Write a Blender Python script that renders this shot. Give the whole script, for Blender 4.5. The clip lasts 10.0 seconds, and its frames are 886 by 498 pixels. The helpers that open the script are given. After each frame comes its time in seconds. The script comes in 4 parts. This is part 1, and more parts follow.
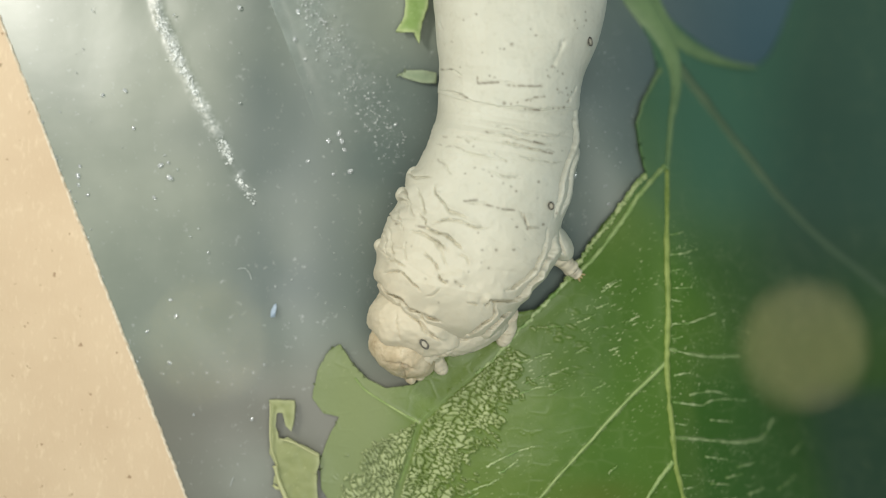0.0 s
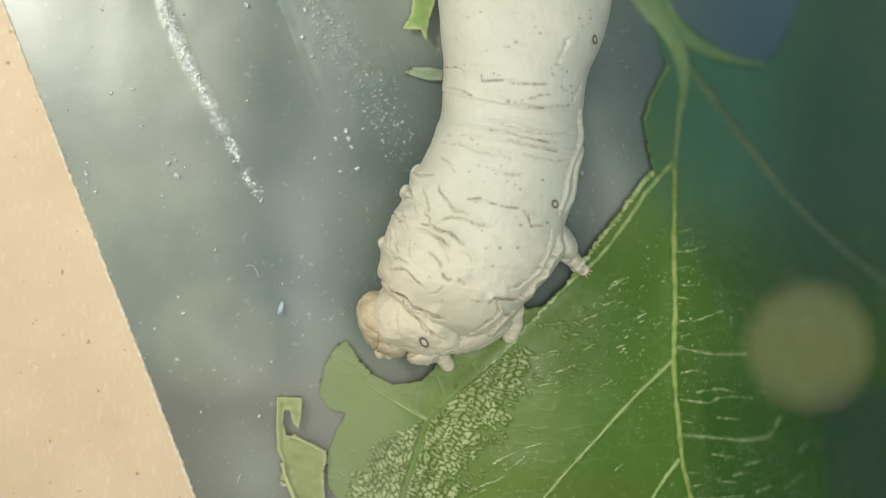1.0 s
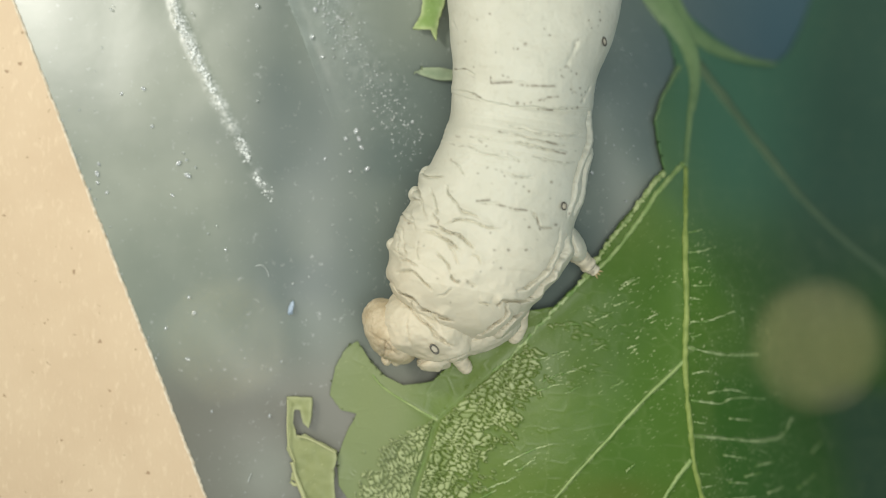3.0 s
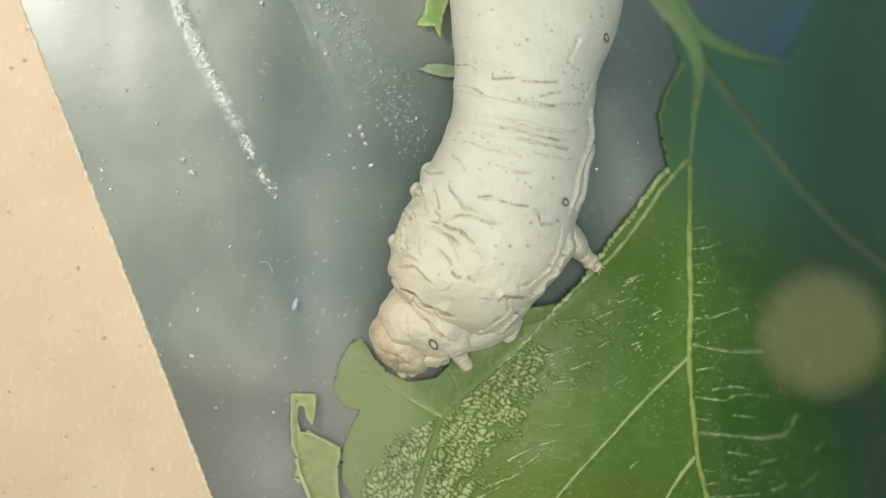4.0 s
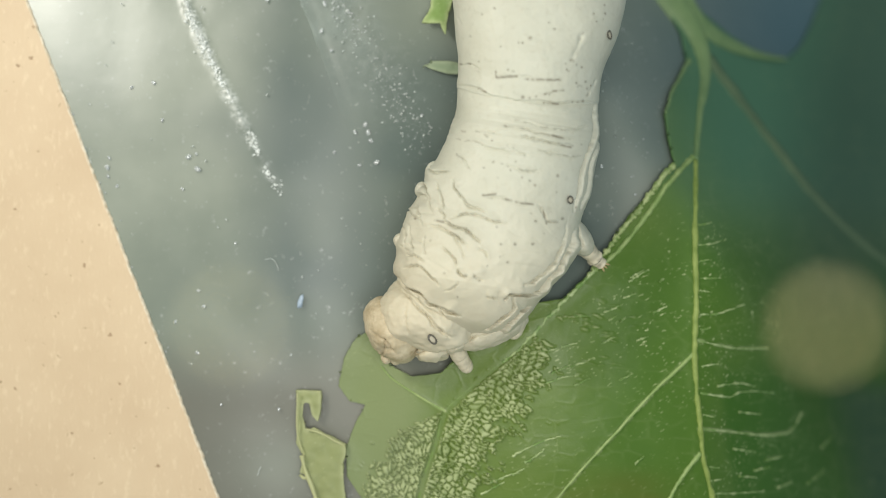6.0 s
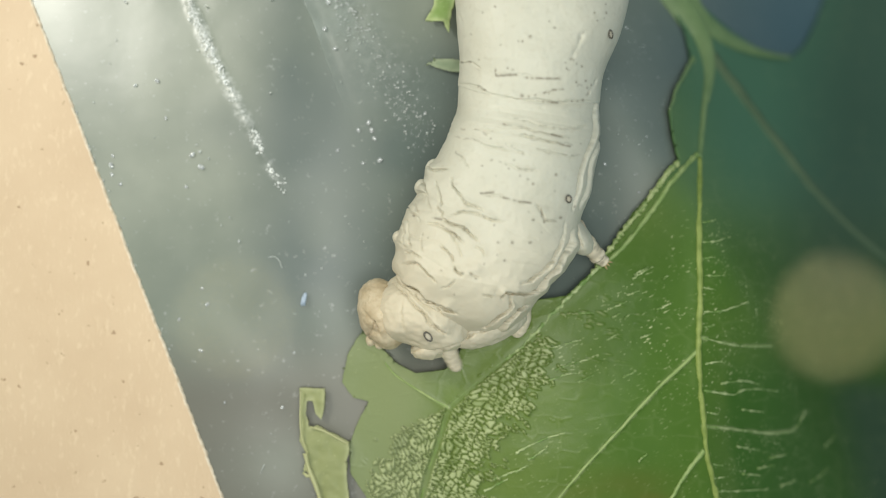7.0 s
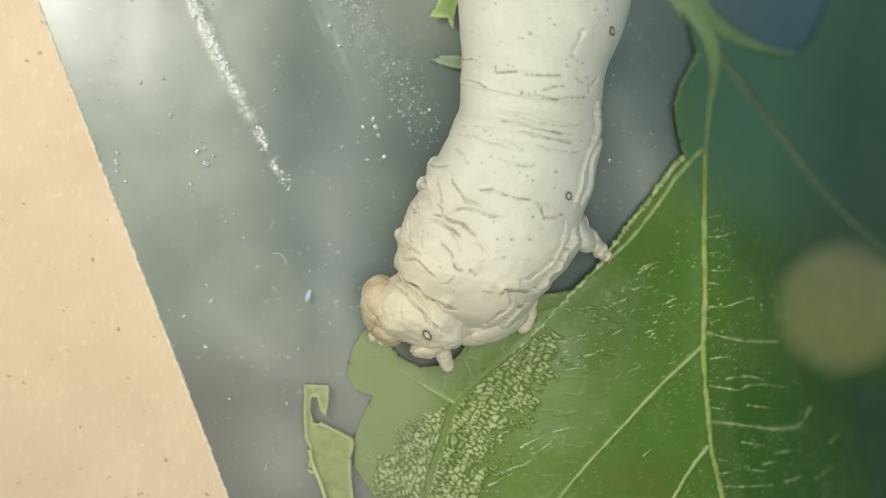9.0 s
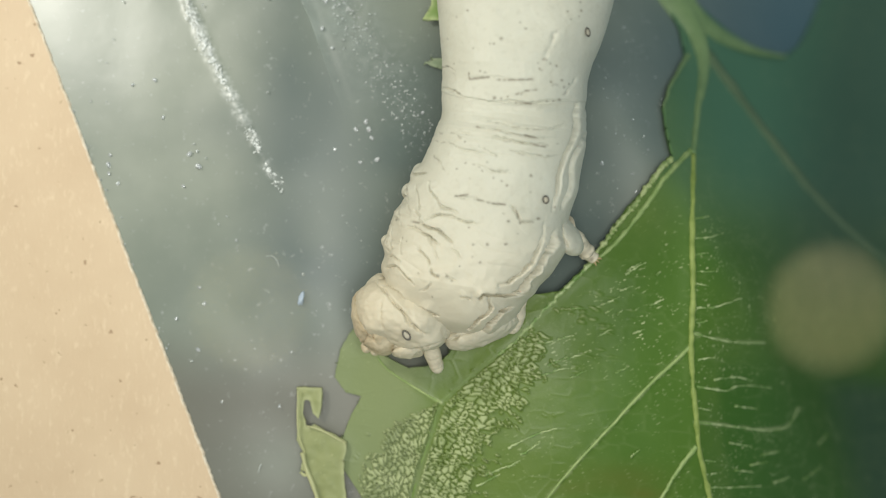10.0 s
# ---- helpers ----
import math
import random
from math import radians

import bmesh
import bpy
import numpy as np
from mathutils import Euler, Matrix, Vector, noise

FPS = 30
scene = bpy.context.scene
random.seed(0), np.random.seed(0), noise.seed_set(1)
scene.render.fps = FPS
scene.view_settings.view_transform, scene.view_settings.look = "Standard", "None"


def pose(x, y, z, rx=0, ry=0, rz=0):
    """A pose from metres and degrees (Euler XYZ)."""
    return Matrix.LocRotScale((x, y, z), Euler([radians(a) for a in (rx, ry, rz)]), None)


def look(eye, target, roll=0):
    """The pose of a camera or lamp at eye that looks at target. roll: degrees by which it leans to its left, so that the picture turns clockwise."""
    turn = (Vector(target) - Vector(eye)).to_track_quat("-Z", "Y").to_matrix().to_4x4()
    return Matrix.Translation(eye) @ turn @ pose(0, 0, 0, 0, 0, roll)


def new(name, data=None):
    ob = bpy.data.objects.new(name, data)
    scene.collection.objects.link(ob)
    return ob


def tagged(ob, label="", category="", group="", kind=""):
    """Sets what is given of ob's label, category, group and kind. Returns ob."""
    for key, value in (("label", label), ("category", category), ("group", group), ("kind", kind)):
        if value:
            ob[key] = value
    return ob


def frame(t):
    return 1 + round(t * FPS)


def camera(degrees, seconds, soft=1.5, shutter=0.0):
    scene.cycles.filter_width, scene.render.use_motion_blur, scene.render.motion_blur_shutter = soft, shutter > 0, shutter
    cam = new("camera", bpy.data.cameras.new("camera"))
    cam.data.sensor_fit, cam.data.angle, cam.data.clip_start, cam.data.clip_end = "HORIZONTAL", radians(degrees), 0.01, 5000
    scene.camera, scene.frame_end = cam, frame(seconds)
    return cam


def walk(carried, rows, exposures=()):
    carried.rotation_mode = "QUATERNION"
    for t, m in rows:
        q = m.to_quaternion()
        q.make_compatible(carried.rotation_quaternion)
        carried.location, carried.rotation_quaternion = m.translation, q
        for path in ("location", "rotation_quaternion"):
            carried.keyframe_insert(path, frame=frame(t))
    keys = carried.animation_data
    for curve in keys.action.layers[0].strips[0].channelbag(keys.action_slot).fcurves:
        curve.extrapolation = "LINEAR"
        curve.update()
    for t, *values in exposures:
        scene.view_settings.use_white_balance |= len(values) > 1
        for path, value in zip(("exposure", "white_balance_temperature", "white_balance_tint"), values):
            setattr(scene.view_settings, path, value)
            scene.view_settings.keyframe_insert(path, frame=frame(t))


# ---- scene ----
MM = 0.001
EYE_H = 60.0      # mm from the lens down to the plastic sheet
GRID = 0.035687   # mm, one step of the plan on the sheet; (784, 441) lies under the lens

cam = camera(50, 10.0, soft=1.05, shutter=0.8)
cam.data.dof.use_dof = True
cam.data.dof.focus_distance = 0.0555
cam.data.dof.aperture_fstop = 22.0

cam_rows = [(0.0, 0.063, 0.328, 0.051, -1.296), (0.5, 0.058, 0.313, -0.040, -1.144), (1.0, 0.054, 0.309, -0.087, -0.889), (1.5, 0.055, 0.327, -0.053, -0.782), (2.0, 0.060, 0.359, -0.084, -0.570), (2.5, 0.059, 0.353, -0.079, -0.414), (4.0, 0.017, 0.101, -0.096, -0.086), (4.5, 0.004, 0.010, -0.009, 0.004), (5.0, -0.004, -0.071, 0.068, 0.102), (5.5, -0.014, -0.154, 0.042, 0.143), (7.0, -0.075, -0.458, 0.124, 0.348), (7.5, -0.098, -0.552, 0.163, 0.428), (8.0, -0.121, -0.635, 0.187, 0.457), (8.5, -0.140, -0.704, 0.202, 0.493), (9.0, -0.121, -0.735, 0.181, 0.562), (9.5, -0.056, -0.721, 0.324, 0.468), (10.0, 0.016, -0.686, 0.291, 0.274)]
walk(cam, [(t, pose(x * MM, y * MM, EYE_H * MM, rx, ry, 0)) for t, x, y, rx, ry in cam_rows],
     [(0.0, 0.01), (2.5, 0.03), (5.0, 0.05), (9.0, 0.06), (9.5, 0.03), (10.0, 0.0)])

# ---- light: the phone's lamp beside the lens, an unseen lamp added at one side for the sheet's glare, a dim room all round ----
world = bpy.data.worlds.new("room_light")
scene.world = world
world.use_nodes = True
wn = world.node_tree
sky_at = wn.nodes.new("ShaderNodeTexCoord")
sky_split = wn.nodes.new("ShaderNodeSeparateXYZ")
sky_ramp = wn.nodes.new("ShaderNodeValToRGB")
sky_map = wn.nodes.new("ShaderNodeMapRange")
sky_map.inputs["From Min"].default_value, sky_map.inputs["From Max"].default_value = 1.0, -1.0
wn.links.new(sky_at.outputs["Generated"], sky_split.inputs[0])
wn.links.new(sky_split.outputs["X"], sky_map.inputs["Value"])
wn.links.new(sky_map.outputs[0], sky_ramp.inputs["Fac"])
sky_ramp.color_ramp.elements[0].color = (0.36, 0.50, 0.57, 1)
sky_ramp.color_ramp.elements[1].color = (0.96, 0.945, 0.84, 1)
wn.links.new(sky_ramp.outputs["Color"], wn.nodes["Background"].inputs[0])
wn.nodes["Background"].inputs[1].default_value = 0.68


def lamp_at(name, eye, target, size, energy, colour):
    data = bpy.data.lights.new(name, "AREA")
    data.shape, data.size, data.energy, data.color = "DISK", size * MM, energy, colour
    lamp = new(name, data)
    lamp.matrix_world = look([c * MM for c in eye], [c * MM for c in target])


lamp_at("phone_lamp", (7, -5, 68), (0, -2, 2), 34, 0.0268, (0.98, 0.97, 0.91))
lamp_at("side_lamp", (-51, 36, 58), (-10, 4, 0), 14, 0.029, (1.0, 0.96, 0.87))


# ---- plan helpers ----
def at(u, v, z=0.0):
    """A point over the plan's grid place (u, v) as seen from above the middle, z mm over the sheet."""
    s = GRID * (1 - z / EYE_H) * MM
    return Vector(((u - 784) * s, (441 - v) * s, z * MM))


def at_np(u, v, z):
    s = GRID * (1 - z / EYE_H) * MM
    return np.stack([(u - 784) * s, (441 - v) * s, z * MM], -1)


def smooth01(x):
    x = np.clip(x, 0, 1)
    return x * x * (3 - 2 * x)


np.seterr(over="ignore")


def lattice(ix, iy, iz, seed):
    h = (ix * 374761393 + iy * 668265263 + iz * 2147483647 + seed * 1274126177) & 0xFFFFFFFF
    h = ((h ^ (h >> 13)) * 1274126177) & 0xFFFFFFFF
    h = ((h ^ (h >> 16)) * 2246822519) & 0xFFFFFFFF
    return ((h ^ (h >> 15)) & 0xFFFF) / 65535.0


def vnoise(x, y, z=0.0, seed=0):
    """Smooth lattice noise from -1 to 1 for arrays."""
    x, y, z = np.broadcast_arrays(np.asarray(x, float), np.asarray(y, float), np.asarray(z, float))
    fx, fy, fz = np.floor(x), np.floor(y), np.floor(z)
    ax, ay, az = smooth01(x - fx), smooth01(y - fy), smooth01(z - fz)
    ix, iy, iz = fx.astype(np.int64), fy.astype(np.int64), fz.astype(np.int64)
    total = 0
    for dx in (0, 1):
        for dy in (0, 1):
            for dz in (0, 1):
                w = (ax if dx else 1 - ax) * (ay if dy else 1 - ay) * (az if dz else 1 - az)
                total = total + w * lattice(ix + dx, iy + dy, iz + dz, seed)
    return total * 2 - 1


def fbm(x, y, z=0.0, seed=0, octaves=3):
    total, amp, f = 0, 1.0, 1.0
    for i in range(octaves):
        total = total + amp * vnoise(np.asarray(x) * f, np.asarray(y) * f, np.asarray(z) * f, seed + i)
        amp, f = amp * 0.5, f * 2.03
    return total


def cells(x, y, seed=0):
    """Distances to the nearest and the second nearest of jittered cell centres, and a number from 0 to 1 for the nearest cell."""
    ix, iy = np.floor(x).astype(np.int64), np.floor(y).astype(np.int64)
    d1, d2, tag = np.full(x.shape, 9.0), np.full(x.shape, 9.0), np.zeros(x.shape)
    for dx in (-1, 0, 1):
        for dy in (-1, 0, 1):
            cx, cy = ix + dx, iy + dy
            px = cx + 0.15 + 0.7 * lattice(cx, cy, cx * 0, seed)
            py = cy + 0.15 + 0.7 * lattice(cx, cy, cx * 0 + 1, seed)
            d = np.hypot(x - px, y - py)
            d2 = np.minimum(d2, np.maximum(d1, d))
            tag = np.where(d < d1, lattice(cx, cy, cx * 0 + 2, seed), tag)
            d1 = np.minimum(d1, d)
    return d1, d2, tag


def swirl_field(size=512, wave=9.0, seed=5):
    """A tile of winding ridges, like fingerprints, of one mean spacing."""
    rng = np.random.RandomState(seed)
    f = np.fft.fftfreq(size)
    k = np.hypot(f[:, None], f[None, :])
    ring = np.exp(-((k - 1 / wave) / (0.20 / wave)) ** 2)
    lean = np.cos(np.arctan2(f[:, None], f[None, :]) - 1.95) ** 2  # ridges run mostly one way
    ring = ring * (0.4 + lean)
    x = np.fft.ifft2(np.fft.fft2(rng.normal(size=(size, size))) * ring).real
    return x / x.std()


SWIRL = swirl_field()


def labyrinth(u, v):
    iu, iv = np.floor(u).astype(int), np.floor(v).astype(int)
    a, c, n = u - iu, v - iv, len(SWIRL)
    f00, f10 = SWIRL[iv % n, iu % n], SWIRL[iv % n, (iu + 1) % n]
    f01, f11 = SWIRL[(iv + 1) % n, iu % n], SWIRL[(iv + 1) % n, (iu + 1) % n]
    return (f00 * (1 - a) + f10 * a) * (1 - c) + (f01 * (1 - a) + f11 * a) * c


def to_line(u, v, pts):
    """Distance to a polyline, and how far along it (0 to 1) the nearest point lies."""
    best, along = np.full(np.shape(u), 1e9), np.zeros(np.shape(u))
    n = len(pts) - 1
    for i in range(n):
        (a, b), (c, d) = pts[i], pts[i + 1]
        ex, ey = c - a, d - b
        s = np.clip(((u - a) * ex + (v - b) * ey) / (ex * ex + ey * ey + 1e-9), 0, 1)
        dist = np.hypot(u - a - s * ex, v - b - s * ey)
        near = dist < best
        best, along = np.where(near, dist, best), np.where(near, (i + s) / n, along)
    return best, along


def side_of(u, v, pts):
    """+1 on one side of a polyline, -1 on the other, by its nearest piece."""
    best, side = np.full(np.shape(u), 1e9), np.ones(np.shape(u))
    for (a, b), (c, d) in zip(pts, pts[1:]):
        ex, ey = c - a, d - b
        s = np.clip(((u - a) * ex + (v - b) * ey) / (ex * ex + ey * ey + 1e-9), 0, 1)
        dist = np.hypot(u - a - s * ex, v - b - s * ey)
        side = np.where(dist < best, np.where(ex * (v - b) - ey * (u - a) > 0, 1.0, -1.0), side)
        best = np.minimum(best, dist)
    return side


def inside(u, v, poly):
    hit = np.zeros(np.shape(u), bool)
    for (a, b), (c, d) in zip(poly, poly[1:] + poly[:1]):
        if b != d:
            hit ^= ((b > v) != (d > v)) & (u < (c - a) * (v - b) / (d - b) + a)
    return hit


def curve_points(pts, n):
    """Points along a smooth curve through pts."""
    p = np.array([pts[0]] + list(pts) + [pts[-1]], float)
    out = []
    for s in np.linspace(0, len(pts) - 1.0001, n):
        i, f = int(s), s - int(s)
        a, b, c, d = p[i], p[i + 1], p[i + 2], p[i + 3]
        out.append(0.5 * (2 * b + (c - a) * f + (2 * a - 5 * b + 4 * c - d) * f * f + (3 * b - a - 3 * c + d) * f ** 3))
    return np.array(out)


def finish(name, me, mat, parent=None, label="", soft=True):
    me.materials.append(mat)
    if soft:
        me.polygons.foreach_set("use_smooth", [True] * len(me.polygons))
    ob = new(name, me)
    if parent is not None:
        ob.parent = parent
        if label:
            tagged(ob, label)
    return ob


def mesh_of(name, verts, faces):
    me = bpy.data.meshes.new(name)
    me.from_pydata([tuple(p) for p in verts], [], faces)
    me.update()
    return me


def part(name, bm, material, parent, label=""):
    me = bpy.data.meshes.new(name)
    bm.to_mesh(me)
    bm.free()
    return finish(name, me, material, parent, label)


def grid_faces(nu, nv, closed=False):
    f = []
    for i in range(nu - 1):
        for j in range(nv if closed else nv - 1):
            k = (j + 1) % nv
            f.append((i * nv + j, i * nv + k, (i + 1) * nv + k, (i + 1) * nv + j))
    return f


def value_attr(me, name, values):
    a = me.attributes.new(name, "FLOAT", "POINT")
    a.data.foreach_set("value", np.asarray(values, np.float32))


def tube_mesh(name, pts, radii, sides=10, flat=1.0):
    """A tapered tube with closed round ends through 3D points (m); radii in m."""
    pts = [Vector(p) for p in pts]
    verts, faces, n = [], [], len(pts)
    for i, p in enumerate(pts):
        d = (pts[min(i + 1, n - 1)] - pts[max(i - 1, 0)]).normalized()
        side = d.cross(Vector((0, 0, 1)))
        side = side.normalized() if side.length > 1e-6 else Vector((1, 0, 0))
        up = side.cross(d)
        for j in range(sides):
            a = 2 * math.pi * j / sides
            verts.append(p + float(radii[i]) * (math.cos(a) * side + flat * math.sin(a) * up))
    faces = grid_faces(n, sides, True)
    faces.append(tuple(range(sides - 1, -1, -1)))
    faces.append(tuple(range((n - 1) * sides, n * sides)))
    return mesh_of(name, verts, faces)


# ---- materials ----
def material(name, base, rough=0.5, spec=0.5):
    m = bpy.data.materials.new(name)
    m.use_nodes = True
    nt = m.node_tree
    b = nt.nodes["Principled BSDF"]
    b.inputs["Base Color"].default_value = (*base, 1)
    b.inputs["Roughness"].default_value = rough
    b.inputs["Specular IOR Level"].default_value = spec
    return m, nt, b


def node(nt, kind, **values):
    n = nt.nodes.new(kind)
    for k, x in values.items():
        n.inputs[k].default_value = x
    return n


def coords(nt, scale):
    tc = nt.nodes.new("ShaderNodeTexCoord")
    mp = nt.nodes.new("ShaderNodeMapping")
    mp.inputs["Scale"].default_value = scale
    nt.links.new(tc.outputs["Object"], mp.inputs["Vector"])
    return mp.outputs["Vector"]


def noise_node(nt, vec, scale, detail=4.0, rough=0.6):
    n = node(nt, "ShaderNodeTexNoise", Scale=scale, Detail=detail, Roughness=rough)
    nt.links.new(vec, n.inputs["Vector"])
    return n.outputs["Fac"]


def ramp(nt, fac, stops):
    r = nt.nodes.new("ShaderNodeValToRGB")
    while len(r.color_ramp.elements) < len(stops):
        r.color_ramp.elements.new(0.5)
    for e, (p, c) in zip(r.color_ramp.elements, stops):
        e.position = p
        e.color = (*c, 1) if len(c) == 3 else c
    nt.links.new(fac, r.inputs["Fac"])
    return r.outputs["Color"]


def mix(nt, fac, a, b, mode="MIX"):
    m = nt.nodes.new("ShaderNodeMix")
    m.data_type, m.blend_type = "RGBA", mode
    for sock, x in ((m.inputs[0], fac), (m.inputs[6], a), (m.inputs[7], b)):
        if hasattr(x, "is_linked"):
            nt.links.new(x, sock)
        elif isinstance(x, tuple):
            sock.default_value = (*x, 1)
        else:
            sock.default_value = x
    return m.outputs[2]


def bump(nt, b, height, strength, distance):
    n = node(nt, "ShaderNodeBump", Strength=strength, Distance=distance)
    nt.links.new(height, n.inputs["Height"])
    nt.links.new(n.outputs["Normal"], b.inputs["Normal"])


def attr(nt, name):
    a = nt.nodes.new("ShaderNodeAttribute")
    a.attribute_name = name
    return a.outputs["Fac"]


def skin_material(name, base, pale, mottling, patch=260):
    m, nt, b = material(name, base, 0.5, 0.35)
    v = coords(nt, (1, 1, 1))
    big = noise_node(nt, v, patch, 4)
    fine = noise_node(nt, v, 2600, 3)
    c = mix(nt, ramp(nt, big, [(0.35, (0, 0, 0)), (0.7, (1, 1, 1))]), base, pale)
    c = mix(nt, ramp(nt, fine, [(0.55, (0, 0, 0)), (0.8, (mottling, mottling, mottling))]), c, (base[0] * 0.6, base[1] * 0.55, base[2] * 0.45))
    c = mix(nt, attr(nt, "warm"), c, (0.545, 0.475, 0.335))
    c = mix(nt, attr(nt, "mark"), c, (0.20, 0.18, 0.135))
    nt.links.new(c, b.inputs["Base Color"])
    b.inputs["Subsurface Weight"].default_value = 0.04
    b.inputs["Subsurface Radius"].default_value = (0.0009, 0.0006, 0.0004)
    b.inputs["Subsurface Scale"].default_value = 1.0
    bump(nt, b, fine, 0.22, 0.00006)
    return m


def warm_front(u, v):
    """How far the skin turns from white to beige, towards the head."""
    return 0.55 * smooth01((v - 260 + 0.25 * (860 - u)) / 330) + 0.25 * smooth01((v - 480 + 1.1 * (760 - u)) / 190)


SKIN = skin_material("pale_skin", (0.472, 0.466, 0.378), (0.522, 0.518, 0.428), 0.24)
HEAD_SKIN = skin_material("head_skin", (0.40, 0.325, 0.205), (0.575, 0.50, 0.35), 0.6, 900)


def leaf_material(name, dark, mid, vein, rough):
    m, nt, b = material(name, mid, rough, 0.34)
    v = coords(nt, (1, 1, 1))
    big = noise_node(nt, v, 70, 4)
    fine = noise_node(nt, v, 1500, 4)
    c = mix(nt, ramp(nt, big, [(0.3, (0, 0, 0)), (0.7, (1, 1, 1))]), dark, mid)
    c = mix(nt, ramp(nt, fine, [(0.35, (0.35, 0.35, 0.35)), (0.75, (0, 0, 0))]), c, dark)
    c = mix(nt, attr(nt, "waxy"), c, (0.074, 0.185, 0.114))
    c = mix(nt, attr(nt, "thin"), c, (0.160, 0.192, 0.098))
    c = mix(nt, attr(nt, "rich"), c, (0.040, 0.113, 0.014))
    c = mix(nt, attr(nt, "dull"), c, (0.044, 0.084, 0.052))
    turn = nt.nodes.new("ShaderNodeMapping")
    turn.inputs["Rotation"].default_value = (0, 0, radians(-27))
    nt.links.new(v, turn.inputs["Vector"])
    mp = nt.nodes.new("ShaderNodeMapping")
    mp.inputs["Scale"].default_value = (0.42, 1.0, 1.0)
    nt.links.new(turn.outputs["Vector"], mp.inputs["Vector"])
    dash = noise_node(nt, mp.outputs["Vector"], 7500, 1.0, 0.4)
    patch = ramp(nt, noise_node(nt, v, 420, 3), [(0.42, (0, 0, 0)), (0.62, (1, 1, 1))])
    dash = mix(nt, 1.0, ramp(nt, dash, [(0.665, (0, 0, 0)), (0.72, (0.95, 0.95, 0.95))]), patch, "MULTIPLY")
    c = mix(nt, mix(nt, 1.0, dash, attr(nt, "dashes"), "MULTIPLY"), c, vein)
    c = mix(nt, attr(nt, "vein"), c, vein)
    c = mix(nt, attr(nt, "bruise"), c, (0.110, 0.102, 0.018))
    nt.links.new(c, b.inputs["Base Color"])
    nt.links.new(mix(nt, attr(nt, "rich"), (0.32, 0.32, 0.32), (0.08, 0.08, 0.08)), b.inputs["Specular IOR Level"])
    bump(nt, b, fine, 0.35, 0.00008)
    return m


LEAF = leaf_material("leaf_green", (0.077, 0.133, 0.018), (0.134, 0.196, 0.034), (0.50, 0.55, 0.29), 0.38)
SCRAP = leaf_material("scrap_green", (0.225, 0.255, 0.105), (0.29, 0.31, 0.145), (0.40, 0.42, 0.23), 0.55)
FADED = leaf_material("faded_green", (0.17, 0.23, 0.13), (0.23, 0.29, 0.18), (0.33, 0.38, 0.25), 0.5)
FRESH = leaf_material("fresh_scrap_green", (0.17, 0.27, 0.07), (0.26, 0.37, 0.12), (0.48, 0.54, 0.28), 0.5)
VEIN, nt, b = material("vein_green", (0.25, 0.34, 0.11), 0.5, 0.35)
c = ramp(nt, noise_node(nt, coords(nt, (1, 1, 1)), 900, 4), [(0.3, (0.17, 0.27, 0.07)), (0.7, (0.34, 0.42, 0.17))])
nt.links.new(c, b.inputs["Base Color"])

FAR_VEIN, nt, b = material("dull_vein_green", (0.12, 0.21, 0.11), 0.5, 0.35)
c = ramp(nt, noise_node(nt, coords(nt, (1, 1, 1)), 500, 4), [(0.3, (0.130, 0.215, 0.085)), (0.7, (0.200, 0.290, 0.125))])
nt.links.new(c, b.inputs["Base Color"])
DULL_VEIN, nt, b = material("brownish_vein", (0.12, 0.16, 0.085), 0.5, 0.35)
c = ramp(nt, noise_node(nt, coords(nt, (1, 1, 1)), 500, 4), [(0.3, (0.074, 0.124, 0.064)), (0.7, (0.112, 0.164, 0.084))])
nt.links.new(c, b.inputs["Base Color"])
PALE_VEIN, nt, b = material("pale_veinlet", (0.44, 0.52, 0.26), 0.45, 0.4)
c = ramp(nt, noise_node(nt, coords(nt, (1, 1, 1)), 1500, 3), [(0.40, (0.14, 0.24, 0.055)), (0.64, (0.45, 0.52, 0.26))])
nt.links.new(c, b.inputs["Base Color"])
MIDRIB_VEIN, nt, b = material("midrib_olive", (0.22, 0.28, 0.07), 0.5, 0.3)
c = ramp(nt, noise_node(nt, coords(nt, (1, 1, 1)), 1100, 4), [(0.3, (0.15, 0.215, 0.042)), (0.7, (0.28, 0.345, 0.098))])
nt.links.new(c, b.inputs["Base Color"])
BAND_VEIN, nt, b = material("flat_vein_green", (0.16, 0.24, 0.06), 0.5, 0.35)
c = ramp(nt, noise_node(nt, coords(nt, (1, 1, 1)), 700, 4), [(0.3, (0.105, 0.175, 0.034)), (0.7, (0.185, 0.265, 0.075))])
nt.links.new(c, b.inputs["Base Color"])
RIM_VEIN, nt, b = material("bitten_rim_green", (0.33, 0.40, 0.17), 0.55, 0.35)
c = ramp(nt, noise_node(nt, coords(nt, (1, 1, 1)), 2400, 4), [(0.35, (0.15, 0.23, 0.06)), (0.6, (0.40, 0.46, 0.21))])
nt.links.new(c, b.inputs["Base Color"])
STRAND, nt, b = material("torn_vein_yellow", (0.40, 0.41, 0.205), 0.5)
SHEET, nt, b = material("grey_plastic", (0.17, 0.19, 0.18), 0.4, 1.0)
v = coords(nt, (1, 1, 1))
cloud = noise_node(nt, v, 55, 5, 0.55)
dust = noise_node(nt, v, 2200, 3, 0.7)
c = ramp(nt, cloud, [(0.3, (0.124, 0.151, 0.119)), (0.5, (0.181, 0.209, 0.164)), (0.7, (0.266, 0.290, 0.229))])
c = mix(nt, attr(nt, "shade_tint"), c, (0.062, 0.091, 0.081))
c = mix(nt, attr(nt, "warm"), c, (0.118, 0.112, 0.086))
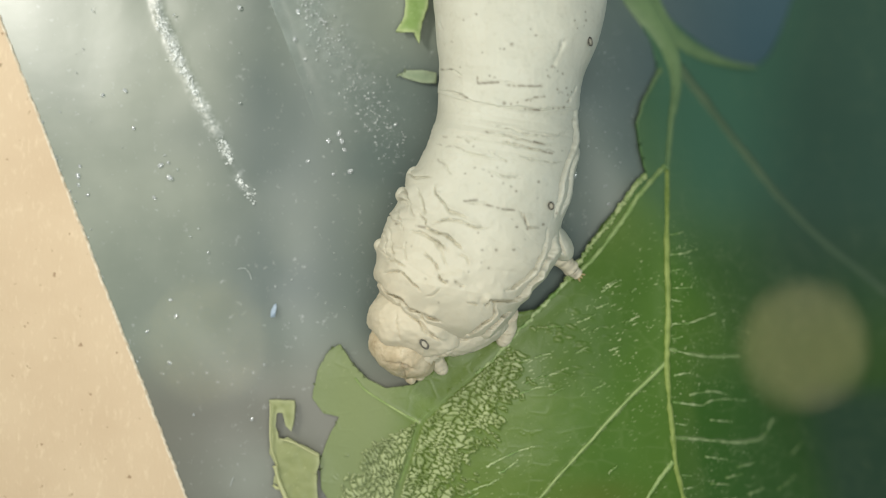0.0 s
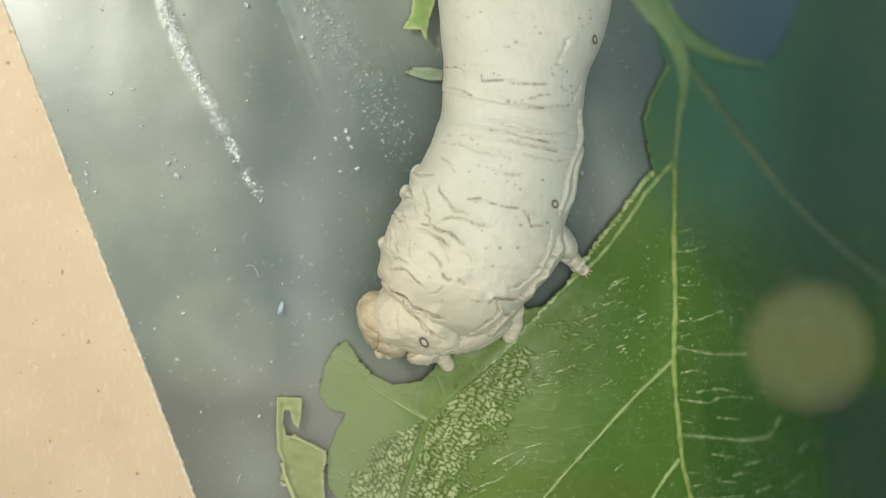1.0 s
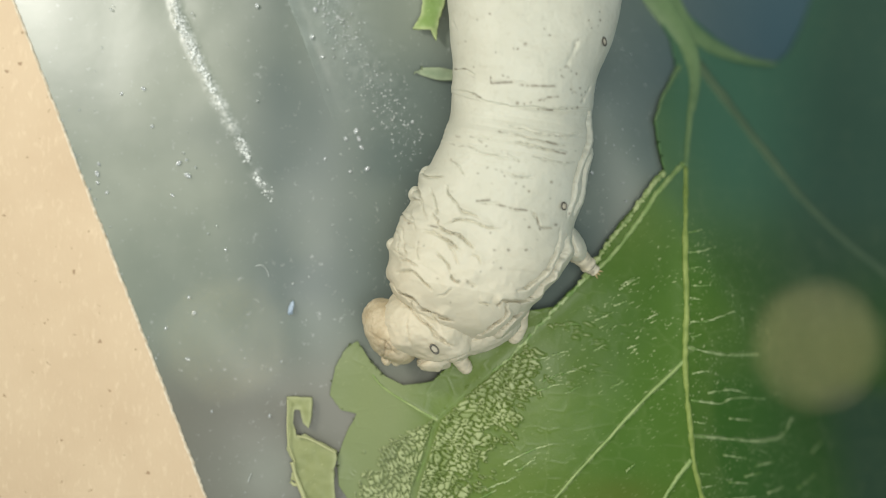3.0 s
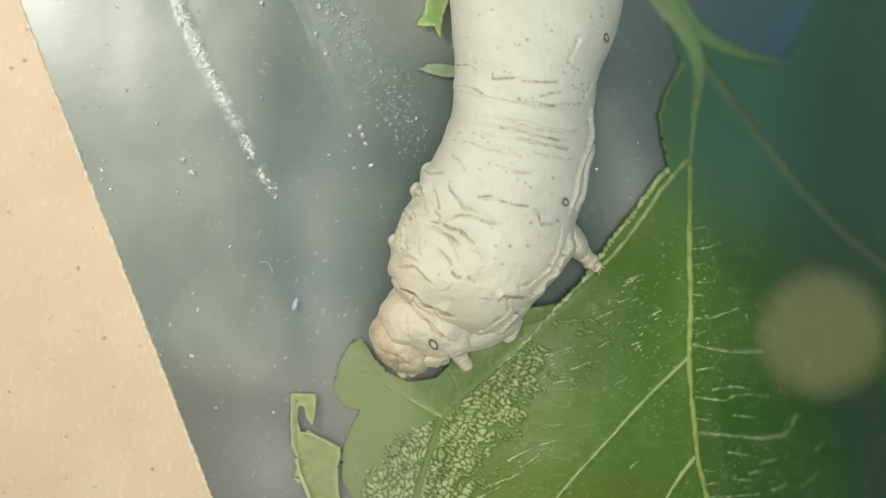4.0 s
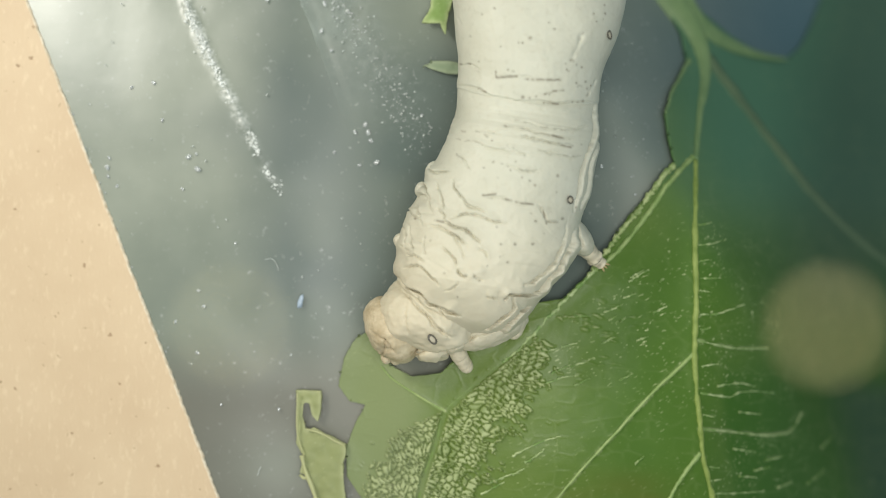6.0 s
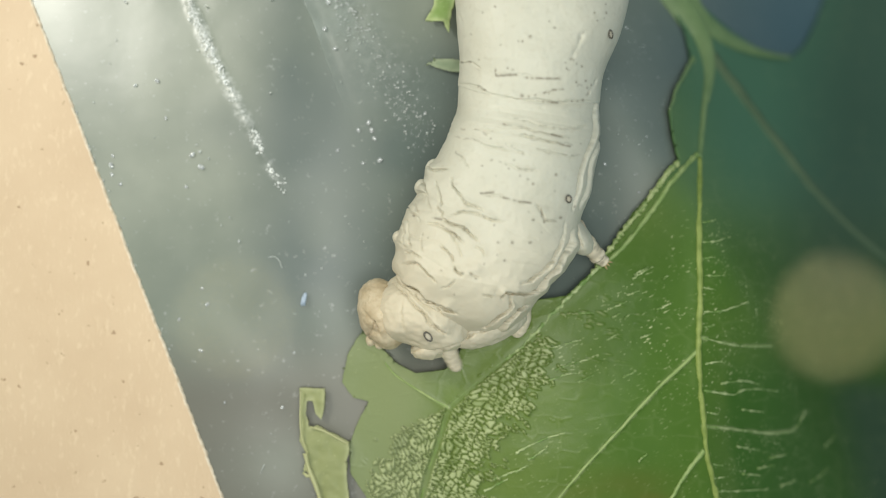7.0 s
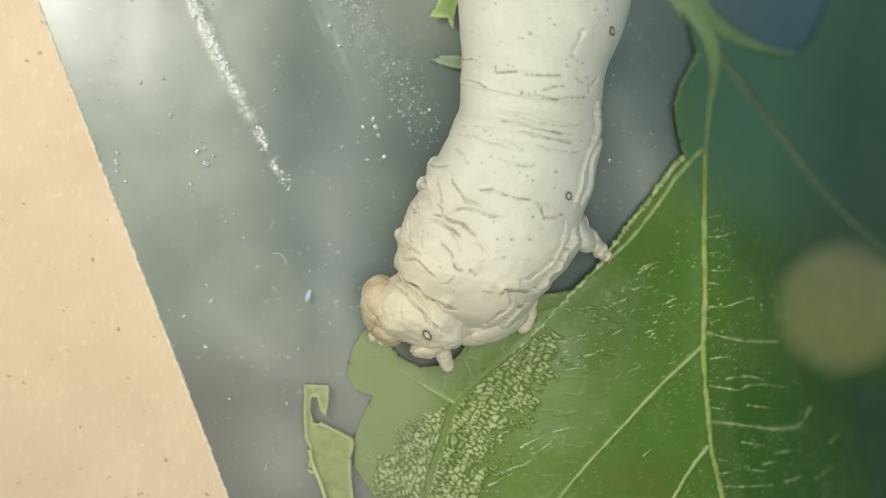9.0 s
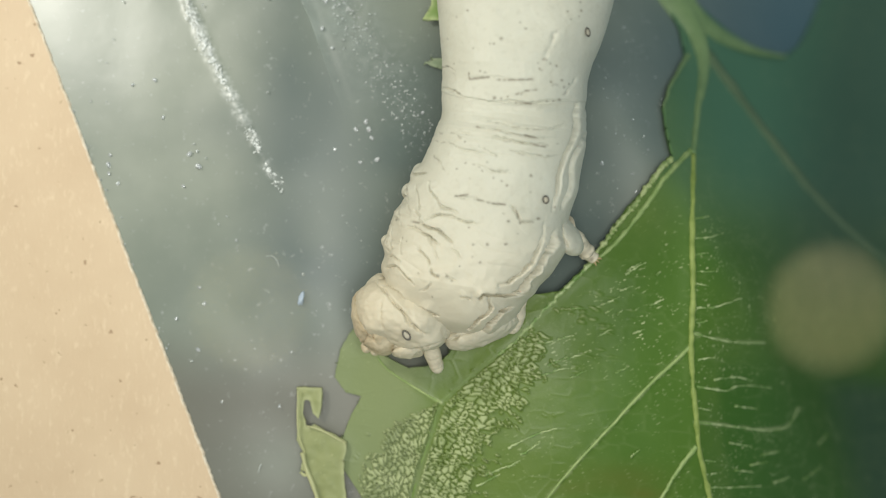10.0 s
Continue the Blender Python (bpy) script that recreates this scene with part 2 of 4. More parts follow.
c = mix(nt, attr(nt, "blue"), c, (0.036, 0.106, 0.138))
c = mix(nt, ramp(nt, dust, [(0.63, (0, 0, 0)), (0.76, (0.5, 0.5, 0.5))]), c, (0.42, 0.44, 0.42))
c = mix(nt, attr(nt, "frost_haze"), c, (0.62, 0.66, 0.63))
grit = ramp(nt, noise_node(nt, v, 4300, 2, 0.5), [(0.40, (0.12, 0.12, 0.12)), (0.58, (1, 1, 1))])
c = mix(nt, mix(nt, 1.0, attr(nt, "streak"), grit, "MULTIPLY"), c, (0.66, 0.68, 0.64))
nt.links.new(c, b.inputs["Base Color"])
gloss = ramp(nt, cloud, [(0.3, (0.27, 0.27, 0.27)), (0.7, (0.41, 0.41, 0.41))])
gloss = mix(nt, attr(nt, "matt"), gloss, (0.85, 0.85, 0.85))
nt.links.new(gloss, b.inputs["Roughness"])
bump(nt, b, noise_node(nt, v, 500, 4), 0.08, 0.0002)

FILM, nt, b = material("cloudy_film", (0.34, 0.40, 0.37), 0.35, 0.6)
c = ramp(nt, noise_node(nt, coords(nt, (1, 1, 1)), 700, 4), [(0.3, (0.27, 0.33, 0.30)), (0.7, (0.40, 0.46, 0.42))])
nt.links.new(c, b.inputs["Base Color"])
nt.links.new(attr(nt, "thick"), b.inputs["Alpha"])

CARD, nt, b = material("kraft_card", (0.55, 0.40, 0.25), 0.6, 0.6)
v = coords(nt, (1, 1, 1))
fibre = noise_node(nt, coords(nt, (1, 0.4, 1)), 3200, 4, 0.6)
cloud = noise_node(nt, v, 120, 4)
speck = noise_node(nt, v, 1900, 2, 0.5)
c = mix(nt, ramp(nt, cloud, [(0.3, (0, 0, 0)), (0.7, (1, 1, 1))]), (0.562, 0.420, 0.268), (0.630, 0.486, 0.318))
c = mix(nt, ramp(nt, fibre, [(0.55, (0, 0, 0)), (0.76, (0.45, 0.45, 0.45))]), c, (0.76, 0.62, 0.42))
c = mix(nt, ramp(nt, speck, [(0.24, (0.7, 0.7, 0.7)), (0.30, (0, 0, 0))]), c, (0.22, 0.12, 0.05))
nt.links.new(c, b.inputs["Base Color"])
bump(nt, b, fibre, 0.5, 0.00012)

CARD_EDGE, nt, b = material("cut_card", (0.50, 0.40, 0.28), 0.9, 0.2)
c = ramp(nt, noise_node(nt, coords(nt, (1, 1, 1)), 2600, 4, 0.7), [(0.35, (0.55, 0.44, 0.30)), (0.65, (0.82, 0.74, 0.60))])
nt.links.new(c, b.inputs["Base Color"])

WATER, nt, b = material("clear_water", (0.93, 0.96, 0.96), 0.04, 0.9)
b.inputs["Transmission Weight"].default_value = 0.66
b.inputs["Coat Weight"].default_value = 1.0
b.inputs["Coat Roughness"].default_value = 0.02
b.inputs["IOR"].default_value = 1.5
FROST, nt, b = material("condensation_white", (0.80, 0.84, 0.81), 0.12, 0.8)
b.inputs["Transmission Weight"].default_value = 0.55
b.inputs["IOR"].default_value = 1.33
RIME, nt, b = material("crease_white", (0.80, 0.83, 0.80), 0.25, 0.7)
DARK, nt, b = material("spiracle_black", (0.07, 0.065, 0.05), 0.45)
TAN, nt, b = material("spiracle_tan", (0.36, 0.33, 0.25), 0.6)
CLAW, nt, b = material("claw_brown", (0.46, 0.34, 0.17), 0.4)
LEG_SKIN = skin_material("leg_skin", (0.62, 0.56, 0.42), (0.72, 0.66, 0.52), 0.4)
DUST, nt, b = material("dust_tan", (0.45, 0.395, 0.20), 0.9, 0.2)
FLECK, nt, b = material("blue_white_fleck", (0.34, 0.42, 0.51), 0.3)


# ---- the plastic sheet under everything ----
def sheet_z(u, v):
    """Height (mm) of the sheet: it lies flat and sags away towards the far stalk corner."""
    s = (u - 1190) * 0.80 - (v - 330) * 0.55 + 0.35 * (np.sqrt((u - 1400) ** 2 + 14000) + u - 1400)
    fold = (0.36 + 0.30 * smooth01((v - 470) / 260) * (1 + smooth01((u - 1330) / 200))) * GRID * (np.sqrt((u - 1250) ** 2 + 1600) + u - 1250)
    drop = 72.0 * (np.maximum(np.sqrt(s * s + 900) + s, 0) / 1240) ** 1.35 + fold
    return -42.0 * (1 - np.exp(-drop / 42.0))


CREASE = [(305, -60), (325, 20), (357, 95), (405, 190), (435, 245), (467, 312), (495, 355), (530, 415)]
SPECKLE = [(560, -60), (610, 40), (660, 120), (700, 190), (735, 245)]


def build_sheet():
    fine_x, fine_y = np.arange(-160, 1740, 4.0), np.arange(-130, 1020, 4.0)
    far = np.array([150.0, 400, 900, 1700, 2800, 4200])
    gu = np.concatenate([(fine_x[0] - far)[::-1], fine_x, fine_x[-1] + far])
    gv = np.concatenate([(fine_y[0] - far)[::-1], fine_y, fine_y[-1] + far])
    V, U = np.meshgrid(gv, gu, indexing="ij")
    u, v = U.ravel(), V.ravel()
    z = sheet_z(np.clip(u, -200, 1800), np.clip(v, -200, 1100))
    z = z - 1.6 * smooth01((u - 1290) / 140) * smooth01((v - 380) / 150)  # hangs clear of the leaf
    d1, s1 = to_line(u, v, CREASE)
    taper = np.clip((0.86 - s1) * 3.0, 0, 1)
    z = z + 0.11 * np.exp(-(d1 / 8) ** 2) * taper * (0.8 + 0.9 * vnoise(u / 6, v / 6, 0, 3))
    side = (u - 515) * 0.92 - (v + 60) * 0.34
    z = z + 0.07 * smooth01(side / 14) * (1 - smooth01((side - 90) / 90)) * (1 - smooth01((v - 120) / 160))
    z = z + 0.12 * (fbm(u / 260, v / 260, 0, 11, 3) - 0.4) * smooth01((u - 60 - v * 0.386) / 160)
    streak = np.exp(-((d1 + 4 * vnoise(u / 16, v / 16, 0, 6)) / 10) ** 4) * smooth01((0.74 - s1 + 0.2 * vnoise(u / 14, v / 14, 0, 10)) / 0.3)
    frost_haze = 0.10 * streak
    streak = 0.62 * streak * np.clip(0.75 + 1.0 * vnoise(u / 5, v / 5, 0, 5), 0.1, 1)
    d3, s3 = to_line(u, v, SPECKLE)
    frost_haze = np.maximum(frost_haze, 0.12 * np.exp(-(d3 / 45) ** 2) * np.clip((1 - s3) * 1.6, 0, 1) * np.clip(0.3 + vnoise(u / 9, v / 9, 0, 8), 0, 1))
    # soft pale patches: haze painted into the colour, along with the real frosting
    haze_patch = 0.05 * np.exp(-((u - 400) / 110) ** 2 - ((v - 580) / 100) ** 2) + 0.05 * np.exp(-((u - 480) / 130) ** 2 - ((v - 810) / 130) ** 2) + 0.06 * np.exp(-((u - 1100) / 70) ** 2 - ((v - 250) / 180) ** 2)
    frost_haze = np.maximum(frost_haze, haze_patch * (0.75 + 0.5 * vnoise(u / 60, v / 60, 0, 66)))
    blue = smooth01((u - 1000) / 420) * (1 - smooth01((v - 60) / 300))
    # darker grey-green round the worm: shade there is put into the sheet's colour
    shade_tint = 0.5 * np.exp(-((u - 385) / 62) ** 2 - ((v - 235) / 60) ** 2) + 0.92 * smooth01((u - 370) / 150) * (1 - 0.7 * smooth01((u - 1040) / 90)) * (1 - smooth01((v - 480) / 300)) + 0.15 * np.exp(-((u - 1000) / 90) ** 2 - ((v - 500) / 80) ** 2)
    warm = 0.85 * smooth01((v - 560) / 170) * (1 - 0.45 * np.exp(-((u - 500) / 90) ** 2 - ((v - 830) / 60) ** 2))
    shade_tint = np.clip(shade_tint, 0, 0.9) * (1 - (0.35 + 0.6 * smooth01((u - 500) / 80)) * (1 - smooth01((v - 20) / 150))) * np.clip(0.9 + 0.25 * vnoise(u / 70, v / 70, 0, 67), 0, 1)
    pts = at_np(u, v, z)
    pts = np.array(pts)
    reach = 0.13  # half the sheet's width, m
    cut = (np.abs(pts[:, 0]) >= reach) | (np.abs(pts[:, 1]) >= reach)
    pts[:, :2] = np.clip(pts[:, :2], -reach, reach)
    me = mesh_of("plastic_sheet", pts.tolist(), [f[::-1] for f in grid_faces(len(gv), len(gu)) if not all(cut[k] for k in f)])
    value_attr(me, "frost_haze", frost_haze)
    value_attr(me, "streak", streak)
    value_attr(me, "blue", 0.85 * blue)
    value_attr(me, "shade_tint", shade_tint)
    value_attr(me, "warm", warm)
    value_attr(me, "matt", smooth01((u - 520) / 200) * (1 - 0.5 * smooth01((v - 620) / 150)) * (1 - 0.5 * smooth01((u - 1040) / 90)))
    ob = finish("plastic_sheet", me, SHEET)
    return tagged(ob, "creased grey translucent plastic sheet with damp specks", "plastic sheet", kind="structure")


# ---- a film of clinging plastic over the sheet ----
def build_film():
    us, vs = np.linspace(0, 1, 40), np.linspace(-200, 330, 60)
    V, S = np.meshgrid(vs, us, indexing="ij")
    edge = np.interp(V, [-200, 0, 60, 150, 230, 330], [450, 522, 545, 578, 606, 640]) + 1.5 * vnoise(V / 14, 0.2, 0, 68)
    U = edge + S * 230
    z = sheet_z(U, V) + 0.16 + 0.12 * (fbm(U / 260, V / 260, 0, 11, 3) - 0.4) * smooth01((U - 60 - V * 0.386) / 160)
    me = mesh_of("plastic_film", at_np(U.ravel(), V.ravel(), z.ravel()), [f[::-1] for f in grid_faces(60, 40)])
    thick = (1 - smooth01(S / 0.9)) * (1 - smooth01((V - 20) / 250)) * (0.8 + 0.4 * vnoise(U / 30, V / 30, 0, 69))
    value_attr(me, "thick", np.clip(0.45 * thick, 0, 0.5).ravel())
    return tagged(finish("plastic_film", me, FILM), "thin cloudy plastic film clinging to the grey sheet", "plastic film", kind="structure")


# ---- the kraft card along one side ----
def build_card():
    rng = random.Random(4)
    top, base, n = [], [], 260
    for i in range(n + 1):
        v = -260 + 1500 * i / n
        u = 38 + (v * 340 / 882) + 0.9 * float(vnoise(v / 18, 0.3, 0, 2)) + rng.uniform(-0.9, 0.9)
        top.append((u, v))
    m = n + 1
    card = tagged(new("cardboard"), "tan kraft cardboard sheet with a straight cut edge", "cardboard")
    liner = [at(u - 3.0, v, 0.12) for u, v in top] + [at(-2600, v, 0.32) for u, v in top]
    finish("liner", mesh_of("liner", liner, grid_faces(2, m)), CARD, card, soft=False)
    rim = []
    for z, off in ((-0.03, 2.2), (0.04, 1.4), (0.10, -0.6), (0.12, -3.0)):
        rim += [at(u + off * rng.uniform(0.5, 1.4), v, z) if off != -3.0 else at(u + off, v, z) for u, v in top]
    finish("cut_edge", mesh_of("cut_edge", rim, grid_faces(4, m)), CARD_EDGE, card, "fuzzy pale cut edge", soft=False)
    return card


# ---- leaves ----
def leaf_z(u, v):
    z = sheet_z(u, v) + 0.75 - 0.3 * smooth01((520 - v) / 120)
    z = z + 0.7 * np.exp(-((u - 1010) / 260) ** 2 - ((v - 700) / 260) ** 2)
    z = z - 0.55 * smooth01((760 - u) / 150)
    return z + 0.12 * fbm(u / 120, v / 120, 0, 21, 2)


LATERAL = [(1218, 284), (1177, 333), (1125, 397), (1076, 467), (1013, 533), (950, 580), (890, 640), (830, 690), (782, 735), (765, 790), (742, 860), (715, 980)]
MIDRIB = [(1238, 100), (1232, 180), (1222, 290), (1222, 420), (1224, 540), (1222, 630), (1228, 720), (1236, 805), (1252, 882), (1285, 1010)]
SIDE_VEINS = [
    [(1220, 632), (1150, 700), (1085, 770), (1030, 830), (980, 890), (900, 1000)],
    [(1232, 808), (1205, 842), (1180, 885), (1140, 960)],
    [(780, 735), (740, 712), (690, 680), (668, 655)],
    [(1240, 110), (1330, 225), (1420, 340), (1500, 420), (1600, 500), (1720, 600)],
    [(1226, 608), (1290, 622), (1350, 622)],
    [(1232, 765), (1290, 770), (1350, 776), (1390, 770), (1412, 735)],
]
TWIGS = [
    [(1226, 440), (1250, 438), (1278, 430)], [(1224, 500), (1268, 498)], [(1230, 563), (1262, 561), (1310, 545)],
    [(1232, 702), (1282, 708), (1300, 700), (1330, 698), (1362, 701)], [(1240, 832), (1266, 834)], [(1328, 838), (1356, 832)], [(1250, 880), (1300, 878), (1346, 874)],
    [(1446, 796), (1456, 786), (1464, 777)], [(1420, 861), (1436, 850), (1452, 835)], [(1368, 868), (1396, 858)], [(1250, 857), (1268, 854)], [(1300, 848), (1330, 850)],
    [(1105, 506), (1124, 494), (1140, 484)], [(1160, 506), (1166, 500)], [(1096, 534), (1118, 526)], [(1070, 574), (1084, 566)], [(1060, 614), (1080, 603)], [(1090, 576), (1100, 568)],
    [(925, 632), (960, 628), (978, 624)], [(1008, 566), (1036, 566)], [(1002, 656), (1030, 647)], [(985, 622), (1014, 614)],
    [(845, 882), (872, 868), (886, 860)], [(900, 848), (920, 836)], [(922, 826), (945, 812), (956, 802)], [(960, 686), (985, 676), (1006, 672)], [(1116, 828), (1132, 814)],
]
TWIGS_FAR = [
    [(1228, 405), (1252, 400)], [(1226, 470), (1246, 466)], [(1230, 520), (1252, 524)], [(1232, 590), (1250, 586)], [(1234, 655), (1262, 650)],
    [(1236, 740), (1258, 744)], [(1262, 690), (1300, 684), (1330, 690)], [(1290, 800), (1330, 806)], [(1300, 735), (1336, 738)], [(1348, 820), (1378, 812)],
    [(1064, 560), (1092, 546)], [(1108, 498), (1132, 484)], [(1150, 560), (1172, 548)], [(1010, 690), (1036, 676)], [(900, 815), (948, 790), (985, 778)], [(860, 862), (910, 842)],
    [(1090, 680), (1112, 668)], [(968, 668), (1004, 652)], [(1120, 610), (1140, 602)],
]
BLADE = [(1176, 24), (1198, 62), (1207, 110), (1196, 142), (1180, 174), (1170, 206), (1176, 250), (1182, 276), (1188, 294), (1172, 312), (1148, 338), (1104, 390), (1062, 452), (1032, 494),
         (988, 536), (940, 543), (898, 560), (850, 592), (806, 622), (794, 648), (772, 668), (722, 674), (690, 658), (664, 632),
         (642, 596), (622, 606), (602, 642), (592, 690), (612, 718), (640, 724), (622, 758), (606, 800), (607, 850), (640, 900),
         (720, 1040), (1000, 1120), (1500, 1130), (1850, 1080), (1980, 700), (1960, 300), (1900, -80), (1640, -120), (1520, -110), (1462, -40), (1432, 40), (1410, 86), (1384, 108), (1330, 96), (1278, 62), (1240, 30), (1215, 8)]


def blade_mesh(name, outline, step, relief):
    us = [p[0] for p in outline]
    vs = [p[1] for p in outline]
    wide = max(us) - min(us) > 400
    gu, gv = np.arange(min(us) - step, max(us) + 2 * step, step), np.arange(min(vs) - step, max(vs) + 2 * step, step)
    if wide:  # finer where the blade is blistered
        gu = np.concatenate([np.arange(min(us) - step, 1010, step), np.arange(1010, max(us) + 12, 5.0)])
        gv = np.concatenate([np.arange(min(vs) - step, 480, 4.0), np.arange(480, 905, step), np.arange(905, max(vs) + 12, 6.0)])
    V, U = np.meshgrid(gv, gu, indexing="ij")
    ins = inside(U, V, outline)
    ny, nx = U.shape
    quad = ins[:-1, :-1] | ins[1:, :-1] | ins[:-1, 1:] | ins[1:, 1:]
    used = np.zeros((ny, nx), bool)
    for a in (0, 1):
        for c in (0, 1):
            used[a:ny - 1 + a, c:nx - 1 + c] |= quad
    index = -np.ones((ny, nx), int)
    index[used] = np.arange(used.sum())
    u, v, keep = U[used].copy(), V[used].copy(), ins[used]
    for k in np.nonzero(~keep)[0]:
        best = (1e9, 0, 0)
        for (a, b), (c, d) in zip(outline, outline[1:] + outline[:1]):
            ex, ey = c - a, d - b
            s = max(0.0, min(1.0, ((u[k] - a) * ex + (v[k] - b) * ey) / (ex * ex + ey * ey + 1e-9)))
            q = (a + s * ex, b + s * ey)
            dist = (u[k] - q[0]) ** 2 + (v[k] - q[1]) ** 2
            if dist < best[0]:
                best = (dist, *q)
        ragged = 0.8 * float(vnoise(best[1] / 7, best[2] / 7, 0, 6))
        u[k], v[k] = best[1] + ragged, best[2] + ragged * 0.5
    z, extra = relief(u, v)
    iy, ix = np.nonzero(quad)
    f = np.stack([index[iy, ix], index[iy + 1, ix], index[iy + 1, ix + 1], index[iy, ix + 1]], -1)
    me = mesh_of(name, at_np(u, v, z), f.tolist())
    for k, x in extra.items():
        value_attr(me, k, x)
    return me


def blade_relief(u, v):
    z = leaf_z(u, v)
    d, s = to_line(u, v, LATERAL)
    low = u - np.interp(v, [p[1] for p in LATERAL], [p[0] for p in LATERAL])
    reach = np.where(low > 0, 54 + 52 * smooth01((v - 600) / 200), 6 + 80 * smooth01((v - 725) / 70))
    wide = np.exp(-(d / reach) ** 4) * smooth01((v - 570) / 110)
    wide = np.maximum(wide, 0.17 * np.exp(-(d / 130) ** 2) * (low > 0) * smooth01((v - 500) / 90))
    # blistered plates, long across the side vein, parted by thin grooves
    lean = np.where(low > 0, 0.42, 0.95)
    wu = u + 11 * vnoise(u / 34, v / 34, 0, 4) + 2.5 * vnoise(u / 11, v / 11, 0, 5)
    wv = v + 11 * vnoise(u / 34, v / 34, 0, 7) + 2.5 * vnoise(u / 11, v / 11, 0, 8)
    long_way, short_way = (wu * np.cos(lean) + wv * np.sin(lean)), (-wu * np.sin(lean) + wv * np.cos(lean))
    c1, c2, tag = cells(long_way / 15, short_way / 8.2, 84)
    full = np.clip(wide * (1.5 + 0.6 * vnoise(u / 28, v / 28, 0, 86)), 0, 1)
    pillow = smooth01((c2 - c1 - 0.05) / 0.17) * (tag < full ** 1.3) * smooth01((d - 4.5) / 3)
    swirl = labyrinth(u + 4 * vnoise(u / 30, v / 30, 0, 4), v + 4 * vnoise(u / 30, v / 30, 0, 7))
    pillow = pillow * smooth01((swirl + 1.5 - 1.7 * (1 - full)) / 0.5)
    wide = smooth01(wide / 0.22)
    z = z + 0.25 * wide * pillow
    b1, b2, _ = cells(u / 42 + 0.3 * vnoise(u / 60, v / 60, 0, 14), v / 30, 19)
    seam = np.exp(-((b2 - b1) / 0.10) ** 2) * np.clip(0.5 + 1.6 * vnoise(u / 26, v / 26, 0, 15), 0, 1)
    z = z + 0.015 * seam * (1 - wide)
    # seams, and plate tops paled with vein colour as painted highlights
    vein = 0.045 * seam * (1 - wide) + 0.58 * wide * pillow * np.clip(0.8 + 0.6 * vnoise(u / 13, v / 13, 0, 87), 0, 1)
    for line in SIDE_VEINS:
        dl, sl = to_line(u, v, line)
        vein = np.maximum(vein, 0.75 * np.exp(-(dl / 2.8) ** 2) * (1 - 0.5 * sl) * np.clip(0.6 + vnoise(u / 9, v / 9, 0, 27), 0, 1))
        z = z + 0.03 * np.exp(-(dl / 4) ** 2)
    for line in (LATERAL, MIDRIB):
        dl, sl = to_line(u, v, line)
        z = z + 0.10 * np.exp(-(dl / 18) ** 2)
    bruise = 0.4 * np.exp(-((u - 1142) / 34) ** 2 - ((v - 894) / 11) ** 2) + 0.34 * np.exp(-((u - 1105) / 75) ** 2 - ((v - 868) / 30) ** 2) + 0.2 * np.exp(-((u - 1010) / 40) ** 2 - ((v - 885) / 14) ** 2)
    vein = np.maximum(vein, 0.16 * smooth01((790 - u) / 90) * smooth01((v - 570) / 60))
    # bluish haze near the stalk, painted into the blade's colour
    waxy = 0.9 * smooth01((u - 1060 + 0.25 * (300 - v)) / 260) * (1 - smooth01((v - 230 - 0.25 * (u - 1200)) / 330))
    dashes = np.clip(0.25 + 0.75 * smooth01((low - 20) / 60), 0, 1) * smooth01((v - 330) / 120) * (1 - 0.7 * smooth01((v - 620) / 90) * (1 - smooth01((u - 1190) / 60)))
    # right side and lower corner: dimming put into the colour
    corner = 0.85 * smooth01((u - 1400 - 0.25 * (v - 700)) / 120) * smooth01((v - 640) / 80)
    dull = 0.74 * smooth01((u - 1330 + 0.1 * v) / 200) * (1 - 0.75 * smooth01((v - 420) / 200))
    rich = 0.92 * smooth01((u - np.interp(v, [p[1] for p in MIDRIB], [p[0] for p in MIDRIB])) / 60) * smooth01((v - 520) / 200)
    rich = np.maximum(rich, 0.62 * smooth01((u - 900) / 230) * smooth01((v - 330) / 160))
    # paler, greyer left lobes: a thin blade, with haze mixed into its colour
    thin = 0.62 * smooth01((800 - u) / 110) * smooth01((v - 560) / 60)
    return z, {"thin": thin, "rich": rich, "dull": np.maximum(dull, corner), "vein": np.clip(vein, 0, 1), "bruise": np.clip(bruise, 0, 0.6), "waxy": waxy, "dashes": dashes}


def vein_part(name, line, r0, r1, parent, lift=0.06, n=60, rag=1.3, mat=None, lumpy=0.16, flat=0.8):
    p = curve_points(line, n)
    k = np.arange(n)
    w = rag * (0.6 * vnoise(k / 7.3, 0.5, 0, int(line[0][0]) % 50) + 0.5 * vnoise(k / 2.3, 0.8, 0, int(line[0][1]) % 40))
    u, v = p[:, 0] + w, p[:, 1] + 0.4 * w
    z = leaf_z(u, v) + lift
    radii = [GRID * MM * max(0.05, (r0 + (r1 - r0) * i / (n - 1)) * (1 + lumpy * float(vnoise(i / 2.3, 3.1, 0, 5) + 0.5 * vnoise(i / 1.1, 1.7, 0, 8)))) for i in range(n)]
    return finish(name, tube_mesh(name, [at(a, c, h) for a, c, h in zip(u, v, z)], radii, 8, flat), mat or VEIN, parent)


